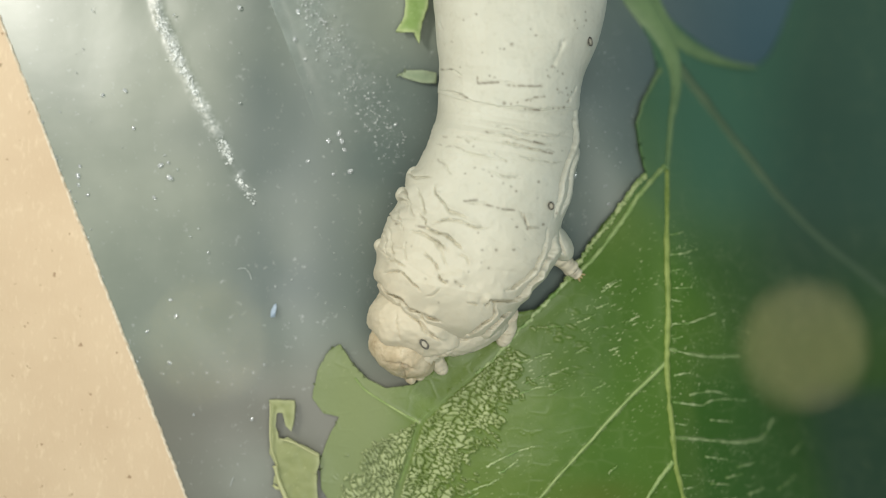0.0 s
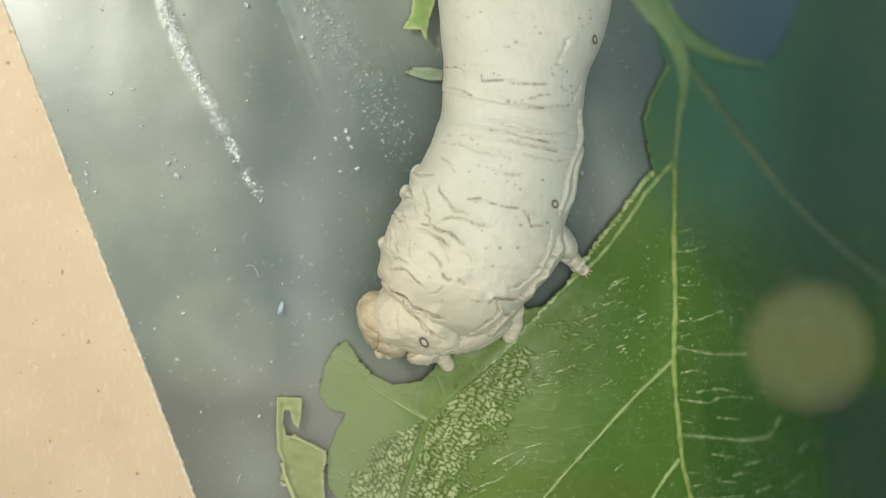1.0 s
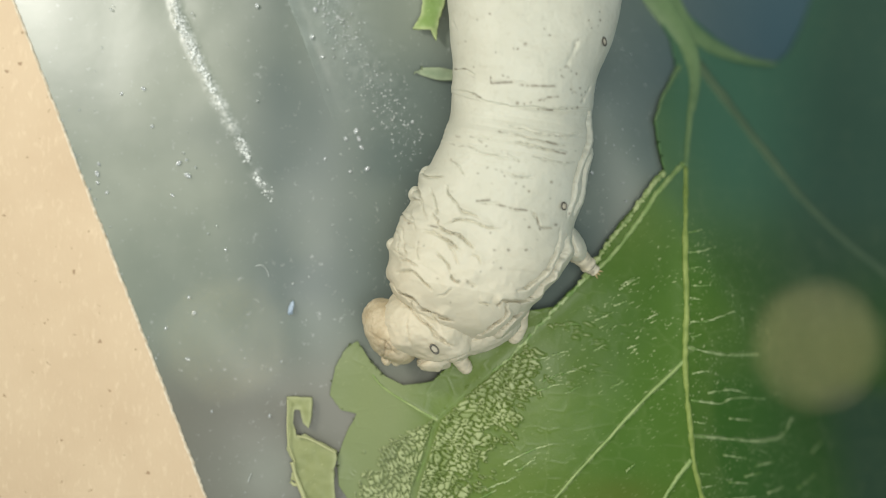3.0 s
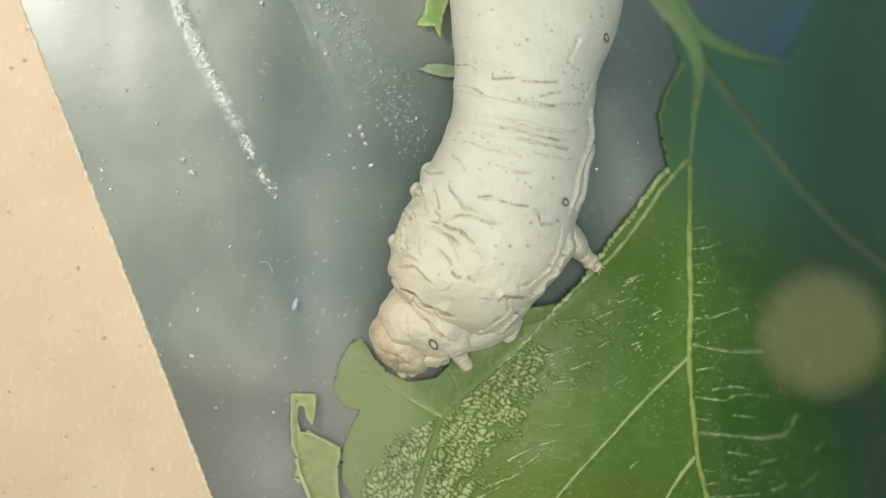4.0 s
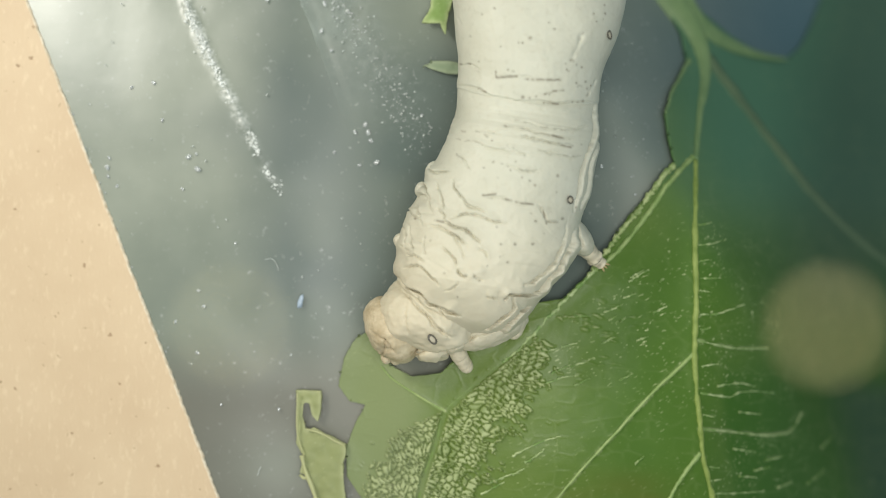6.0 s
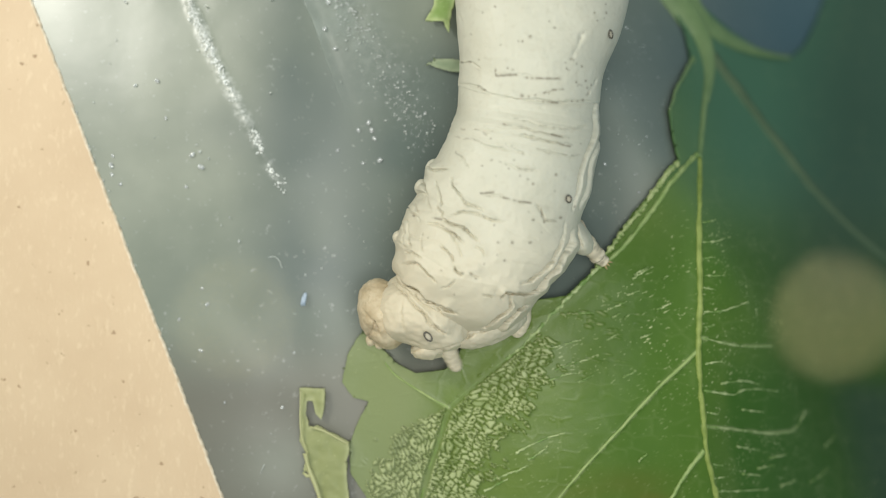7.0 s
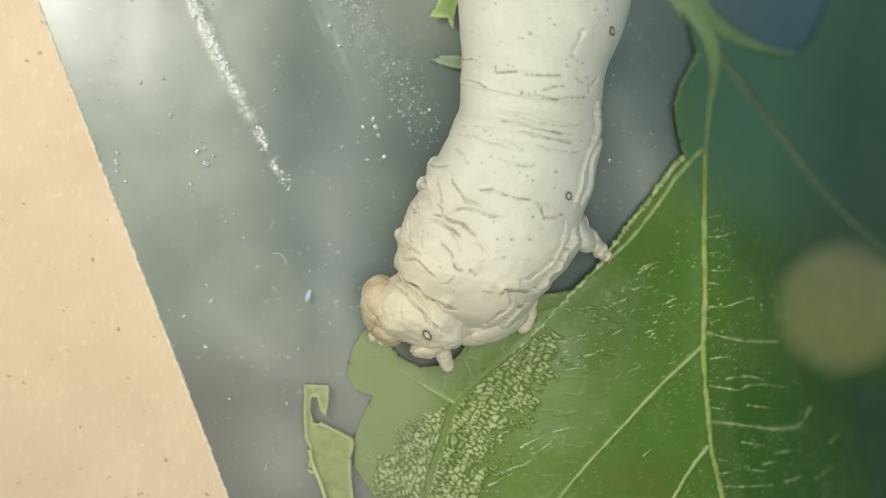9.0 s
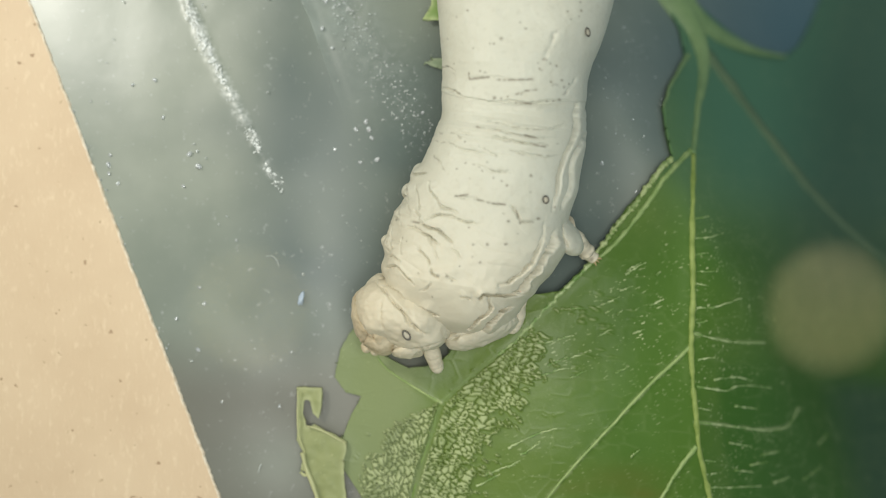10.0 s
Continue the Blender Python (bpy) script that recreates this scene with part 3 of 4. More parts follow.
def build_leaf():
    leaf = tagged(new("mulberry_leaf"), "large green mulberry leaf, bitten along one edge, on the plastic sheet", "leaf")
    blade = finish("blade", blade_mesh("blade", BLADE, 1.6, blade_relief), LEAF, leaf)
    solid = blade.modifiers.new("thickness", "SOLIDIFY")
    solid.thickness, solid.offset = 0.00018, -1
    # upper midrib in a duller green, its dimness put in by colour
    vein_part("midrib", MIDRIB[:3], 7.0, 6.4, leaf, 0.14, 30, 1.3, FAR_VEIN)
    vein_part("midrib", MIDRIB[2:], 5.2, 4.6, leaf, 0.10, 120, 1.6, MIDRIB_VEIN, 0.3)
    vein_part("vein", [(1218, 284), (1196, 306), (1172, 336), (1148, 372), (1118, 412), (1085, 452), (1046, 486)], 5.2, 3.4, leaf, 0.10, 90, 1.6, None, 0.25)
    vein_part("vein", [(1046, 484), (1010, 520), (985, 545), (950, 584), (915, 622), (880, 650)], 3.4, 2.6, leaf, 0.07, 110, 3.4, PALE_VEIN, 0.55)
    vein_part("vein", LATERAL[6:], 3.4, 4.0, leaf, 0.0, 80, 1.4, BAND_VEIN)
    for line, r in zip(SIDE_VEINS, (3.0, 4.0, 2.2, 16.0, 1.3, 1.4)):
        vein_part("vein", line, r, r * 0.5, leaf, 0.08, 60, 1.3, flat=0.25 if r > 10 else 0.8, lumpy=0.9 if r < 2 else 0.2, mat=DULL_VEIN if line[0][1] < 200 else PALE_VEIN if r < 2 else VEIN)
    for k, line in enumerate(TWIGS + TWIGS_FAR):
        vein_part("veinlet", line, 1.45, 0.8, leaf, 0.04, 40, 2.6, PALE_VEIN, 0.9)
    vein_part("bitten_rim", [(1184, 300), (1166, 318), (1140, 353), (1112, 391), (1080, 432), (1056, 464), (1040, 485)], 5.0, 3.6, leaf, 0.12, 160, 2.4, RIM_VEIN, 0.5)
    vein_part("torn_rim", [(1212, 112), (1204, 126), (1192, 148), (1180, 172), (1170, 206)], 5.0, 2.4, leaf, 0.12, 60, 1.6, FAR_VEIN, 0.35)
    stalk = [(1128, -90), (1158, -20), (1192, 30), (1222, 78), (1236, 130), (1234, 190)]
    p = curve_points(stalk, 40)
    z = leaf_z(p[:, 0], p[:, 1]) + np.linspace(0.5, 0.1, 40)
    finish("stalk", tube_mesh("stalk", [at(a, c, h) for (a, c), h in zip(p, z)], [GRID * MM * (37 - 31 * (i / 39) ** 1.8) for i in range(40)], 16, 0.45), FAR_VEIN, leaf)
    side = [(1176, -30), (1210, 28), (1250, 64), (1295, 88), (1340, 103), (1385, 109)]
    p = curve_points(side, 40)
    z = leaf_z(p[:, 0], p[:, 1]) + 0.5
    finish("vein", tube_mesh("vein", [at(a, c, h) for (a, c), h in zip(p, z)], [GRID * MM * (31 - 28 * (i / 39) ** 0.9) for i in range(40)], 16, 0.4), FAR_VEIN, leaf)
    return leaf


def scrap(name, outline, lift, curl, label, mat=None):
    cu, cv = sum(p[0] for p in outline) / len(outline), sum(p[1] for p in outline) / len(outline)

    def relief(u, v):
        z = sheet_z(u, v) + lift + curl * ((u - cu) / 50) + 0.10 * fbm(u / 18, v / 18, 0, int(cu) % 17, 2)
        edge = 1e9
        for a, c in zip(outline, outline[1:] + outline[:1]):
            edge = np.minimum(edge, to_line(u, v, [a, c])[0])
        return z, {"vein": 0.6 * np.exp(-(edge / 5) ** 2), "bruise": u * 0, "dashes": u * 0 + 0.5, "waxy": u * 0}

    ob = finish(name, blade_mesh(name, outline, 3.0, relief), mat or SCRAP)
    solid = ob.modifiers.new("thickness", "SOLIDIFY")
    solid.thickness, solid.offset = 0.0002, -1
    return tagged(ob, label, "leaf scrap")


def build_scraps():
    torn = scrap("leaf_scrap", [(517, 697), (562, 698), (561, 735), (556, 752), (546, 742), (540, 716), (531, 720), (529, 742), (536, 768),
                         (548, 762), (604, 792), (606, 808), (600, 830), (606, 905), (560, 930), (552, 890), (540, 850), (524, 842), (530, 815),
                         (518, 790), (519, 750)], 0.45, 0.15, "pale green torn leaf scrap on the plastic sheet")
    for line, r in (([(528, 812), (534, 838), (546, 868), (556, 900), (560, 925)], 4.5), ([(520, 702), (519, 740), (521, 780), (532, 812)], 1.8), ([(536, 766), (560, 772), (604, 796)], 2.4), ([(524, 846), (532, 852), (540, 850)], 3.2)):
        p = curve_points(line, 30)
        me = tube_mesh("torn_vein", [at(a, c, 0.62) for a, c in p], [GRID * MM * r * (0.8 + 0.35 * float(vnoise(i / 3.0, 0.1, 0, 9))) for i in range(30)], 8)
        finish("torn_vein", me, STRAND, torn, "pale yellow torn vein")
    scrap("leaf_scrap", [(760, -60), (800, -60), (797, 0), (787, 30), (782, 66), (774, 47), (740, 44), (756, 18)], 0.6, 0.1,
          "bright green jagged leaf scrap beside the caterpillar", FRESH)
    scrap("leaf_scrap", [(744, 122), (760, 114), (786, 113), (812, 118), (812, 136), (790, 137), (765, 131)], 0.35, 0.05,
          "small faded green leaf sliver beside the caterpillar", FADED)


# ---- the silkworm ----
SPINE_L = [(778, -220), (788, -120), (797, 0), (800, 60), (804, 112), (803, 155), (797, 195), (783, 245), (764, 285), (742, 322), (716, 378), (694, 430), (690, 480), (703, 520), (728, 552), (758, 585)]
SPINE_R = [(1135, -220), (1120, -120), (1104, 0), (1089, 62), (1062, 128), (1050, 186), (1051, 228), (1047, 275), (1037, 325), (1019, 392), (1010, 442), (985, 488), (948, 526), (924, 556), (892, 588), (850, 606)]
BUMPS = [(754, 303, 15, 9), (732, 336, 12, 3), (692, 427, 14, 2), (736, 356, 10, -4), (704, 398, 14, 4), (698, 452, 12, -4), (712, 378, 16, 4), (692, 478, 16, 4), (760, 440, 26, 3),
         (742, 388, 18, 4), (705, 432, 12, 3), (800, 520, 40, 6), (905, 520, 36, 4), (860, 560, 38, 5), (760, 500, 30, 4), (735, 462, 24, 5), (720, 500, 18, 4),
         (822, 488, 12, 4), (838, 482, 9, 3), (850, 560, 30, 4), (790, 480, 14, 3), (960, 470, 22, 4), (990, 445, 16, 3), (925, 508, 12, 4), (888, 552, 14, 4), (806, 584, 18, 3)]
FOLDS_A = [
    (6.5, 3.2, [(688, 486), (705, 505), (718, 515), (735, 525), (752, 540), (772, 549), (790, 558), (804, 565)]),
    (5, 2.6, [(762, 546), (775, 560), (785, 572), (794, 584)]),
    (4.5, 2.4, [(718, 518), (732, 538), (745, 552), (755, 570), (768, 588), (790, 603), (806, 606)]),
    (5, 2.5, [(764, 392), (790, 400), (812, 410), (828, 425), (840, 433)]),
    (5, 2.5, [(750, 401), (765, 404), (780, 411), (795, 421), (805, 429), (817, 436)]),
    (4.5, 2.4, [(790, 322), (798, 336), (806, 348), (815, 360), (822, 368), (835, 374), (852, 379)]),
    (3.5, 2.2, [(788, 388), (805, 381), (820, 381), (840, 386), (865, 394), (892, 397)]),
    (3.5, 2.2, [(714, 392), (718, 415), (720, 430), (724, 442)]),
    (4.5, 2.4, [(706, 475), (722, 473), (735, 475), (748, 484), (755, 495), (768, 508)]),
    (4, 2.2, [(772, 441), (782, 450), (793, 458), (799, 472)]),
    (3, 2.0, [(802, 476), (804, 486), (812, 494)]),
    (2.6, 2.0, [(824, 484), (832, 494), (842, 496)]),
    (2.4, 2.0, [(776, 516), (790, 513), (800, 504)]),
]
FOLDS_B = [
    (3.2, 2.2, [(764, 326), (773, 346), (778, 372)]),
    (3.2, 2.2, [(728, 364), (738, 380), (736, 400)]),
    (3.0, 2.0, [(706, 402), (712, 418), (709, 440)]),
    (2.8, 2.0, [(746, 420), (740, 438), (748, 456)]),
    (3.0, 2.2, [(712, 452), (728, 456), (744, 466)]),
    (2.8, 2.0, [(790, 420), (806, 440), (812, 462)]),
    (4.5, 2.4, [(756, 297), (759, 305), (768, 309), (784, 305)]),
    (5, 2.6, [(742, 320), (746, 334), (750, 350), (757, 378)]),
    (4.5, 2.2, [(731, 350), (737, 345), (743, 347), (748, 356)]),
    (3.5, 2.2, [(768, 372), (778, 384), (776, 394)]),
    (3.5, 2.2, [(716, 372), (726, 384), (736, 388)]),
    (7, 2.6, [(992, 402), (986, 434), (970, 464), (951, 485), (934, 498), (912, 508)]),
    (12, 2.8, [(1006, 416), (999, 440), (985, 462), (968, 483), (952, 505), (941, 519), (920, 528)]),
    (5, 2.6, [(1014, 396), (1018, 428), (1012, 456)]),
    (8, 2.6, [(878, 535), (888, 526), (905, 523), (925, 528), (944, 523)]),
    (8, 2.4, [(894, 530), (890, 546), (882, 560), (868, 573), (850, 585), (828, 600)]),
    (9, 2.4, [(926, 543), (905, 556), (890, 574), (870, 588), (845, 600), (830, 607)]),
    (3, 2.2, [(846, 528), (856, 529), (862, 532)]),
    (2.5, 2.0, [(835, 444), (848, 450), (852, 462)]),
]
FOLDS_C = [
    (2.2, 2.0, [(880, 225), (930, 236), (970, 246), (1015, 252)]),
    (2.6, 2.0, [(905, 240), (950, 256), (1000, 264)]),
    (1.8, 2.0, [(850, 236), (878, 240)]),
    (1.5, 2.0, [(895, 214), (950, 228), (1010, 238)]),
    (1.6, 2.0, [(930, 250), (965, 258), (1020, 262)]),
    (1.4, 2.0, [(800, 232), (838, 236), (862, 246)]),
    (1.5, 2.0, [(845, 262), (885, 270), (905, 276)]),
    (1.4, 2.0, [(940, 270), (985, 282), (1020, 284)]),
    (1.4, 2.0, [(800, 275), (815, 290), (822, 305)]),
    (1.5, 2.0, [(880, 292), (910, 304), (945, 310)]),
    (1.6, 2.0, [(798, 248), (830, 250), (850, 262)]),
    (1.4, 2.0, [(890, 262), (925, 280)]),
    (1.6, 2.0, [(1010, 234), (1035, 228)]),
    (2.2, 2.4, [(840, 350), (880, 352), (905, 362), (935, 366)]),
    (2.0, 2.2, [(945, 368), (958, 398), (978, 398)]),
]
FOLDS_D = [
    (3.5, 3.0, [(803, 152), (840, 160), (870, 175), (910, 184), (960, 187), (1050, 186)]),
    (2.0, 2.2, [(808, 117), (828, 116), (842, 130)]),
    (1.8, 2.2, [(870, 140), (910, 139), (950, 146), (985, 146)]),
    (1.6, 2.2, [(806, 30), (812, 48)]),
    (1.5, 5.5, [(1026, 62), (1015, 88), (1006, 112)]),
    (1.6, 2.6, [(1046, 142), (1038, 160), (1030, 174)]),
]
MARKS = [
    [(871, 130), (872, 141), (908, 139)], [(922, 144), (955, 146), (985, 146)], [(955, 172), (972, 166), (990, 165)], [(955, 187), (980, 189)],
    [(840, 160), (853, 166)], [(880, 225), (892, 228)], [(970, 245), (988, 250)], [(985, 262), (1002, 266)],
    [(845, 349), (868, 347)], [(885, 356), (905, 362), (934, 366)], [(950, 372), (957, 400)], [(760, 392), (775, 395)],
    [(808, 116), (826, 116)], [(1013, 152), (1022, 158)],
]
DOTS = [(995, 118, 2.2), (997, 128, 2.2), (1008, 113, 2.4), (1030, 150, 2.4), (1038, 157, 2.2), (1046, 30, 2.2), (1050, 44, 2.0), (880, 86, 2.2), (1016, 158, 2.6), (1006, 186, 2.2), (965, 172, 2.2), (912, 80, 2.5), (920, 80, 2.5), (932, 72, 4), (870, 18, 2.5), (847, 28, 2.5), (1004, 112, 3.5), (1014, 120, 2.6), (1024, 125, 2.6), (1000, 131, 2.4),
        (893, 127, 2.5), (902, 130, 2.5), (918, 176, 4), (930, 178, 3), (942, 175, 2.4), (1032, 162, 2.6), (1024, 184, 3), (1014, 186, 2.2),
        (966, 45, 2.4), (976, 56, 2.2), (1066, 30, 2.8), (1065, 15, 2.2), (1062, 40, 2), (826, 66, 2.6), (841, 112, 2.2),
        (862, 252, 2), (848, 300, 2)]
DOTS_FRONT = [(864, 290, 2.4), (895, 305, 2.4), (915, 318, 2.6), (928, 324, 2.2), (938, 332, 2.8), (978, 316, 3.6), (976, 345, 2.4), (872, 318, 2), (905, 290, 2),
              (985, 392, 3), (1010, 372, 3), (938, 396, 2.4), (870, 405, 2.4), (902, 436, 3.4), (932, 436, 3), (876, 436, 2.4), (952, 418, 2), (875, 458, 2.6), (888, 468, 2.8),
              (852, 474, 2), (828, 492, 3), (812, 490, 3), (836, 500, 2.4), (798, 528, 2.4), (742, 421, 2.4), (752, 428, 2), (776, 486, 2.2), (725, 388, 3), (930, 382, 2)]
FLAPS = [
    (6.5, 2.4, [(1042, 176), (1046, 200), (1045, 228), (1037, 258), (1026, 290), (1018, 318), (1013, 350), (1005, 378)]),
    (5.5, 2.2, [(1053, 236), (1046, 262), (1036, 292), (1032, 325), (1025, 352), (1016, 376)]),
]
BODY_Z, ROWS = 4.35, 460


def body_rows():
    s = np.linspace(0, len(SPINE_L) - 1.001, ROWS)
    return curve_points(SPINE_L, ROWS), curve_points(SPINE_R, ROWS), s


def crease_depth(u, v, top, folds, wander=1.0):
    """Skin folds: a sharp notch along each line, with a roll of skin lapping over it from one side."""
    out = 0 * u
    wu = u + wander * (3.0 * vnoise(u / 21, v / 21, 0, 91) + 1.4 * vnoise(u / 6, v / 6, 0, 93))
    wv = v + wander * (3.0 * vnoise(u / 21, v / 21, 0, 92) + 1.4 * vnoise(u / 6, v / 6, 0, 94))
    for depth, width, line in folds:
        depth = depth * (0.7 if depth < 2.7 else 1.0)
        d, s = to_line(wu, wv, line)
        side = side_of(wu, wv, line)
        ends = np.clip(np.minimum(s, 1 - s) * 5 + 0.1, 0, 1) * np.clip(0.95 + 0.7 * wander * vnoise(wu / 22, wv / 22, 0, 95), 0.3, 1.5)
        w = width * 0.72
        notch = np.exp(-(d / w) ** 2)
        roll = np.where(side < 0, 0.85 * np.exp(-d / (5.5 * w)), 0.18 * np.exp(-d / (5 * w))) * (1 - notch)
        out = out + top * ends * depth * 1.3 * (roll - 1.35 * notch)
    return out


def body_piece(name, i0, i1, folds, parent, flare=0.0, cap=False):
    L, R, s = body_rows()
    n = 640
    L, R = L[i0:i1], R[i0:i1]
    m = len(L)
    C, W = (L + R) / 2, (R - L) / 2
    half = np.hypot(W[:, 0], W[:, 1])
    row = np.arange(i0, i1)
    shrink = np.ones(m)
    if cap:
        k = np.clip((row - (ROWS - 36)) / 35.0, 0, 1)
        shrink = np.sqrt(np.clip(1 - k ** 2.2, 0.0004, 1))
    grow = 1 + flare * smooth01((row - (i1 - 22)) / 17.0) / half.mean()
    a = np.linspace(0, 2 * math.pi, n, endpoint=False) + 0.001
    ca, sa = np.cos(a), np.sin(a)
    # slightly boxy round section, flatter below
    sq = (np.abs(ca) ** 2.3 + np.abs(sa) ** 2.3) ** (-1 / 2.3)
    ca, sa = ca * sq, sa * sq
    h = np.minimum(half * GRID * 0.93, BODY_Z) * (0.55 + 0.45 * shrink) * shrink ** 0.2
    u = C[:, :1] + W[:, :1] * ca * (grow * shrink)[:, None]
    v = C[:, 1:] + W[:, 1:] * ca * (grow * shrink)[:, None]
    v = v + 13 * np.exp(-((row[:, None] - 153) / 22.0) ** 2) * (1 - np.clip(ca, -1, 1) ** 2)
    z = BODY_Z - 0.35 * smooth01((row[:, None] - 279) / 181) + (h * grow)[:, None] * sa * np.where(sa < 0, 0.93, 1.0) * shrink[:, None]
    top = smooth01((sa + 0.35) / 0.45)[None, :] + 0 * u
    # normal direction in plan steps
    wn = W / half[:, None]
    nu, nv, nz = wn[:, :1] * ca, wn[:, 1:] * ca, sa[None, :] + 0 * u
    along = smooth01((row - 244) / 84.0)[:, None]
    left = smooth01((-ca + 0.35) / 0.9)[None, :]
    disp = crease_depth(u, v, top, folds)
    if i1 > 240:
        disp = disp + crease_depth(u, v, top, FLAPS, 0.3) - 5.0 * top * np.exp(-((v - 206 - 0.04 * (u - 920)) / 20) ** 2)
        wu = u + 26 * vnoise(u / 60, v / 60, z / 3, 31)
        wv = v + 26 * vnoise(u / 60, v / 60, z / 3, 32)
        q = (-wu * 0.50 + wv * 0.86) / 27
        groove = (1 - np.abs(np.sin(math.pi * q))) ** 5
        mask = np.clip(0.25 + 1.7 * vnoise(u / 48, v / 34, z / 2.5, 33), 0, 1)
        fine = (1 - np.abs(np.sin(math.pi * (q * 2.3 + 0.8 * vnoise(u / 30, v / 30, z / 2, 38))))) ** 4
        mask2 = np.clip(1.6 * vnoise(u / 30, v / 26, z / 2.5, 34) - 0.15, 0, 1)
        disp = disp + along * (0.3 + 0.7 * left) * (-2.8 * mask * (groove - 0.2) - 1.6 * mask2 * (fine - 0.2))
        for bu, bv, br, amp in BUMPS:
            disp = disp + amp * np.exp(-((u - bu) ** 2 + (v - bv) ** 2) / br ** 2) * top
        ring = vnoise(u / 110, (v - 0.17 * u) / 5.0, z / 4, 35)
        disp = disp + (1 - along) * 1.5 * ring * np.exp(-((v - 238) / 42) ** 2)
    disp = disp + 1.6 * fbm(u / 70, v / 50, z / 3, 36, 3) + 0.30 * vnoise(u / 6, v / 6, z / 0.3, 37) + along * 1.1 * (0.4 - np.abs(vnoise(u / 26, v / 20, z / 1.4, 39)))
    disp = disp * shrink[:, None] ** 0.3
    u, v, z = u + nu * disp, v + nv * disp, z + nz * disp * GRID
    z = np.maximum(z, 0.15 + 0.05 * sa)
    mark = 0 * u
    for line in MARKS:
        d, q = to_line(u, v, line)
        mark = np.maximum(mark, np.exp(-(d / 2.0) ** 4) * np.clip(0.75 + 0.9 * vnoise(u / 4.5, v / 4.5, 0, 41), 0, 0.9) * (top > 0.6))
    for depth, width, line in folds:
        if depth < 2.4:  # shallow folds carry a broken row of dark specks
            d, q = to_line(u + 3 * vnoise(u / 14, v / 14, 0, 46), v + 3 * vnoise(u / 14, v / 14, 0, 47), line)
            mark = np.maximum(mark, 0.45 * np.exp(-(d / 1.6) ** 4) * smooth01((vnoise(u / 5, v / 5, 0, 48) - 0.08) / 0.25) * (top > 0.6))
    for du, dv, r in DOTS + DOTS_FRONT:
        mark = np.maximum(mark, np.clip(0.75 + 0.5 * vnoise(u / 3.5, v / 3.5, 0, 43), 0, 0.9) * np.exp(-(((u - du + 1.5 * vnoise(u / 4, v / 4, 0, 44)) ** 2 + (v - dv) ** 2) / (r * 0.9) ** 2) ** 2) * (top > 0.6))
    faces = grid_faces(m, n, True)
    faces.append(tuple(range(n - 1, -1, -1)))
    faces.append(tuple((m - 1) * n + j for j in range(n)))
    me = mesh_of(name, at_np(u.ravel(), v.ravel(), z.ravel()), [f[::-1] for f in faces])
    value_attr(me, "mark", np.clip(mark.ravel(), 0, 1))
    value_attr(me, "warm", warm_front(u, v).ravel())
    return finish(name, me, SKIN, parent)


def lump(name, centre, axes, turn, parent, mat, folds=(), rough=1.5, seed=1, n=(110, 150), boxy=2.2, marks=(), knobs=()):
    """A rounded, creased lump: centre (u, v, z), half axes (plan steps along, across, mm up), turned in plan by degrees."""
    nu, nv = n
    th = np.linspace(0.02, math.pi - 0.02, nu)[:, None]
    ph = np.linspace(0, 2 * math.pi, nv, endpoint=False)[None, :]
    x, y, w = np.cos(th) + 0 * ph, np.sin(th) * np.cos(ph), np.sin(th) * np.sin(ph)
    sq = (np.abs(x) ** boxy + np.abs(y) ** boxy + np.abs(w) ** boxy) ** (-1 / boxy)
    x, y, w = x * sq, y * sq, w * sq
    c, s = math.cos(radians(turn)), math.sin(radians(turn))
    u = centre[0] + x * axes[0] * c - y * axes[1] * s
    v = centre[1] + x * axes[0] * s + y * axes[1] * c
    z = centre[2] + w * axes[2]
    top = smooth01((w + 0.3) / 0.5)
    disp = crease_depth(u, v, top, folds) + rough * fbm(u / 28, v / 22, z / 0.9, seed, 4) + 0.4 * rough * (1 - np.abs(vnoise(u / 16, v / 10, z / 0.5, seed + 9))) + 0.5 * rough * (0.4 - np.abs(vnoise(u / 11, v / 8, z / 0.4, seed + 5)))
    for bu, bv, br, amp in knobs:
        disp = disp + amp * np.exp(-((u - bu) ** 2 + (v - bv) ** 2) / br ** 2) * top
    u2, v2 = u + (x * c - y * s) * disp, v + (x * s + y * c) * disp
    z = z + w * disp * GRID
    faces = grid_faces(nu, nv, True)
    faces.append(tuple(range(nv - 1, -1, -1)))
    faces.append(tuple((nu - 1) * nv + j for j in range(nv)))
    me = mesh_of(name, at_np(u2.ravel(), v2.ravel(), z.ravel()), faces)
    mark = 0 * u
    for du, dv, r, amount in marks:
        mark = np.maximum(mark, amount * np.exp(-(((u - du) ** 2 + (v - dv) ** 2) / r ** 2)) * (w > 0))
    value_attr(me, "mark", mark.ravel())
    value_attr(me, "warm", warm_front(u2, v2).ravel() if mat == SKIN else 0 * mark.ravel())
    return finish(name, me, mat, parent)


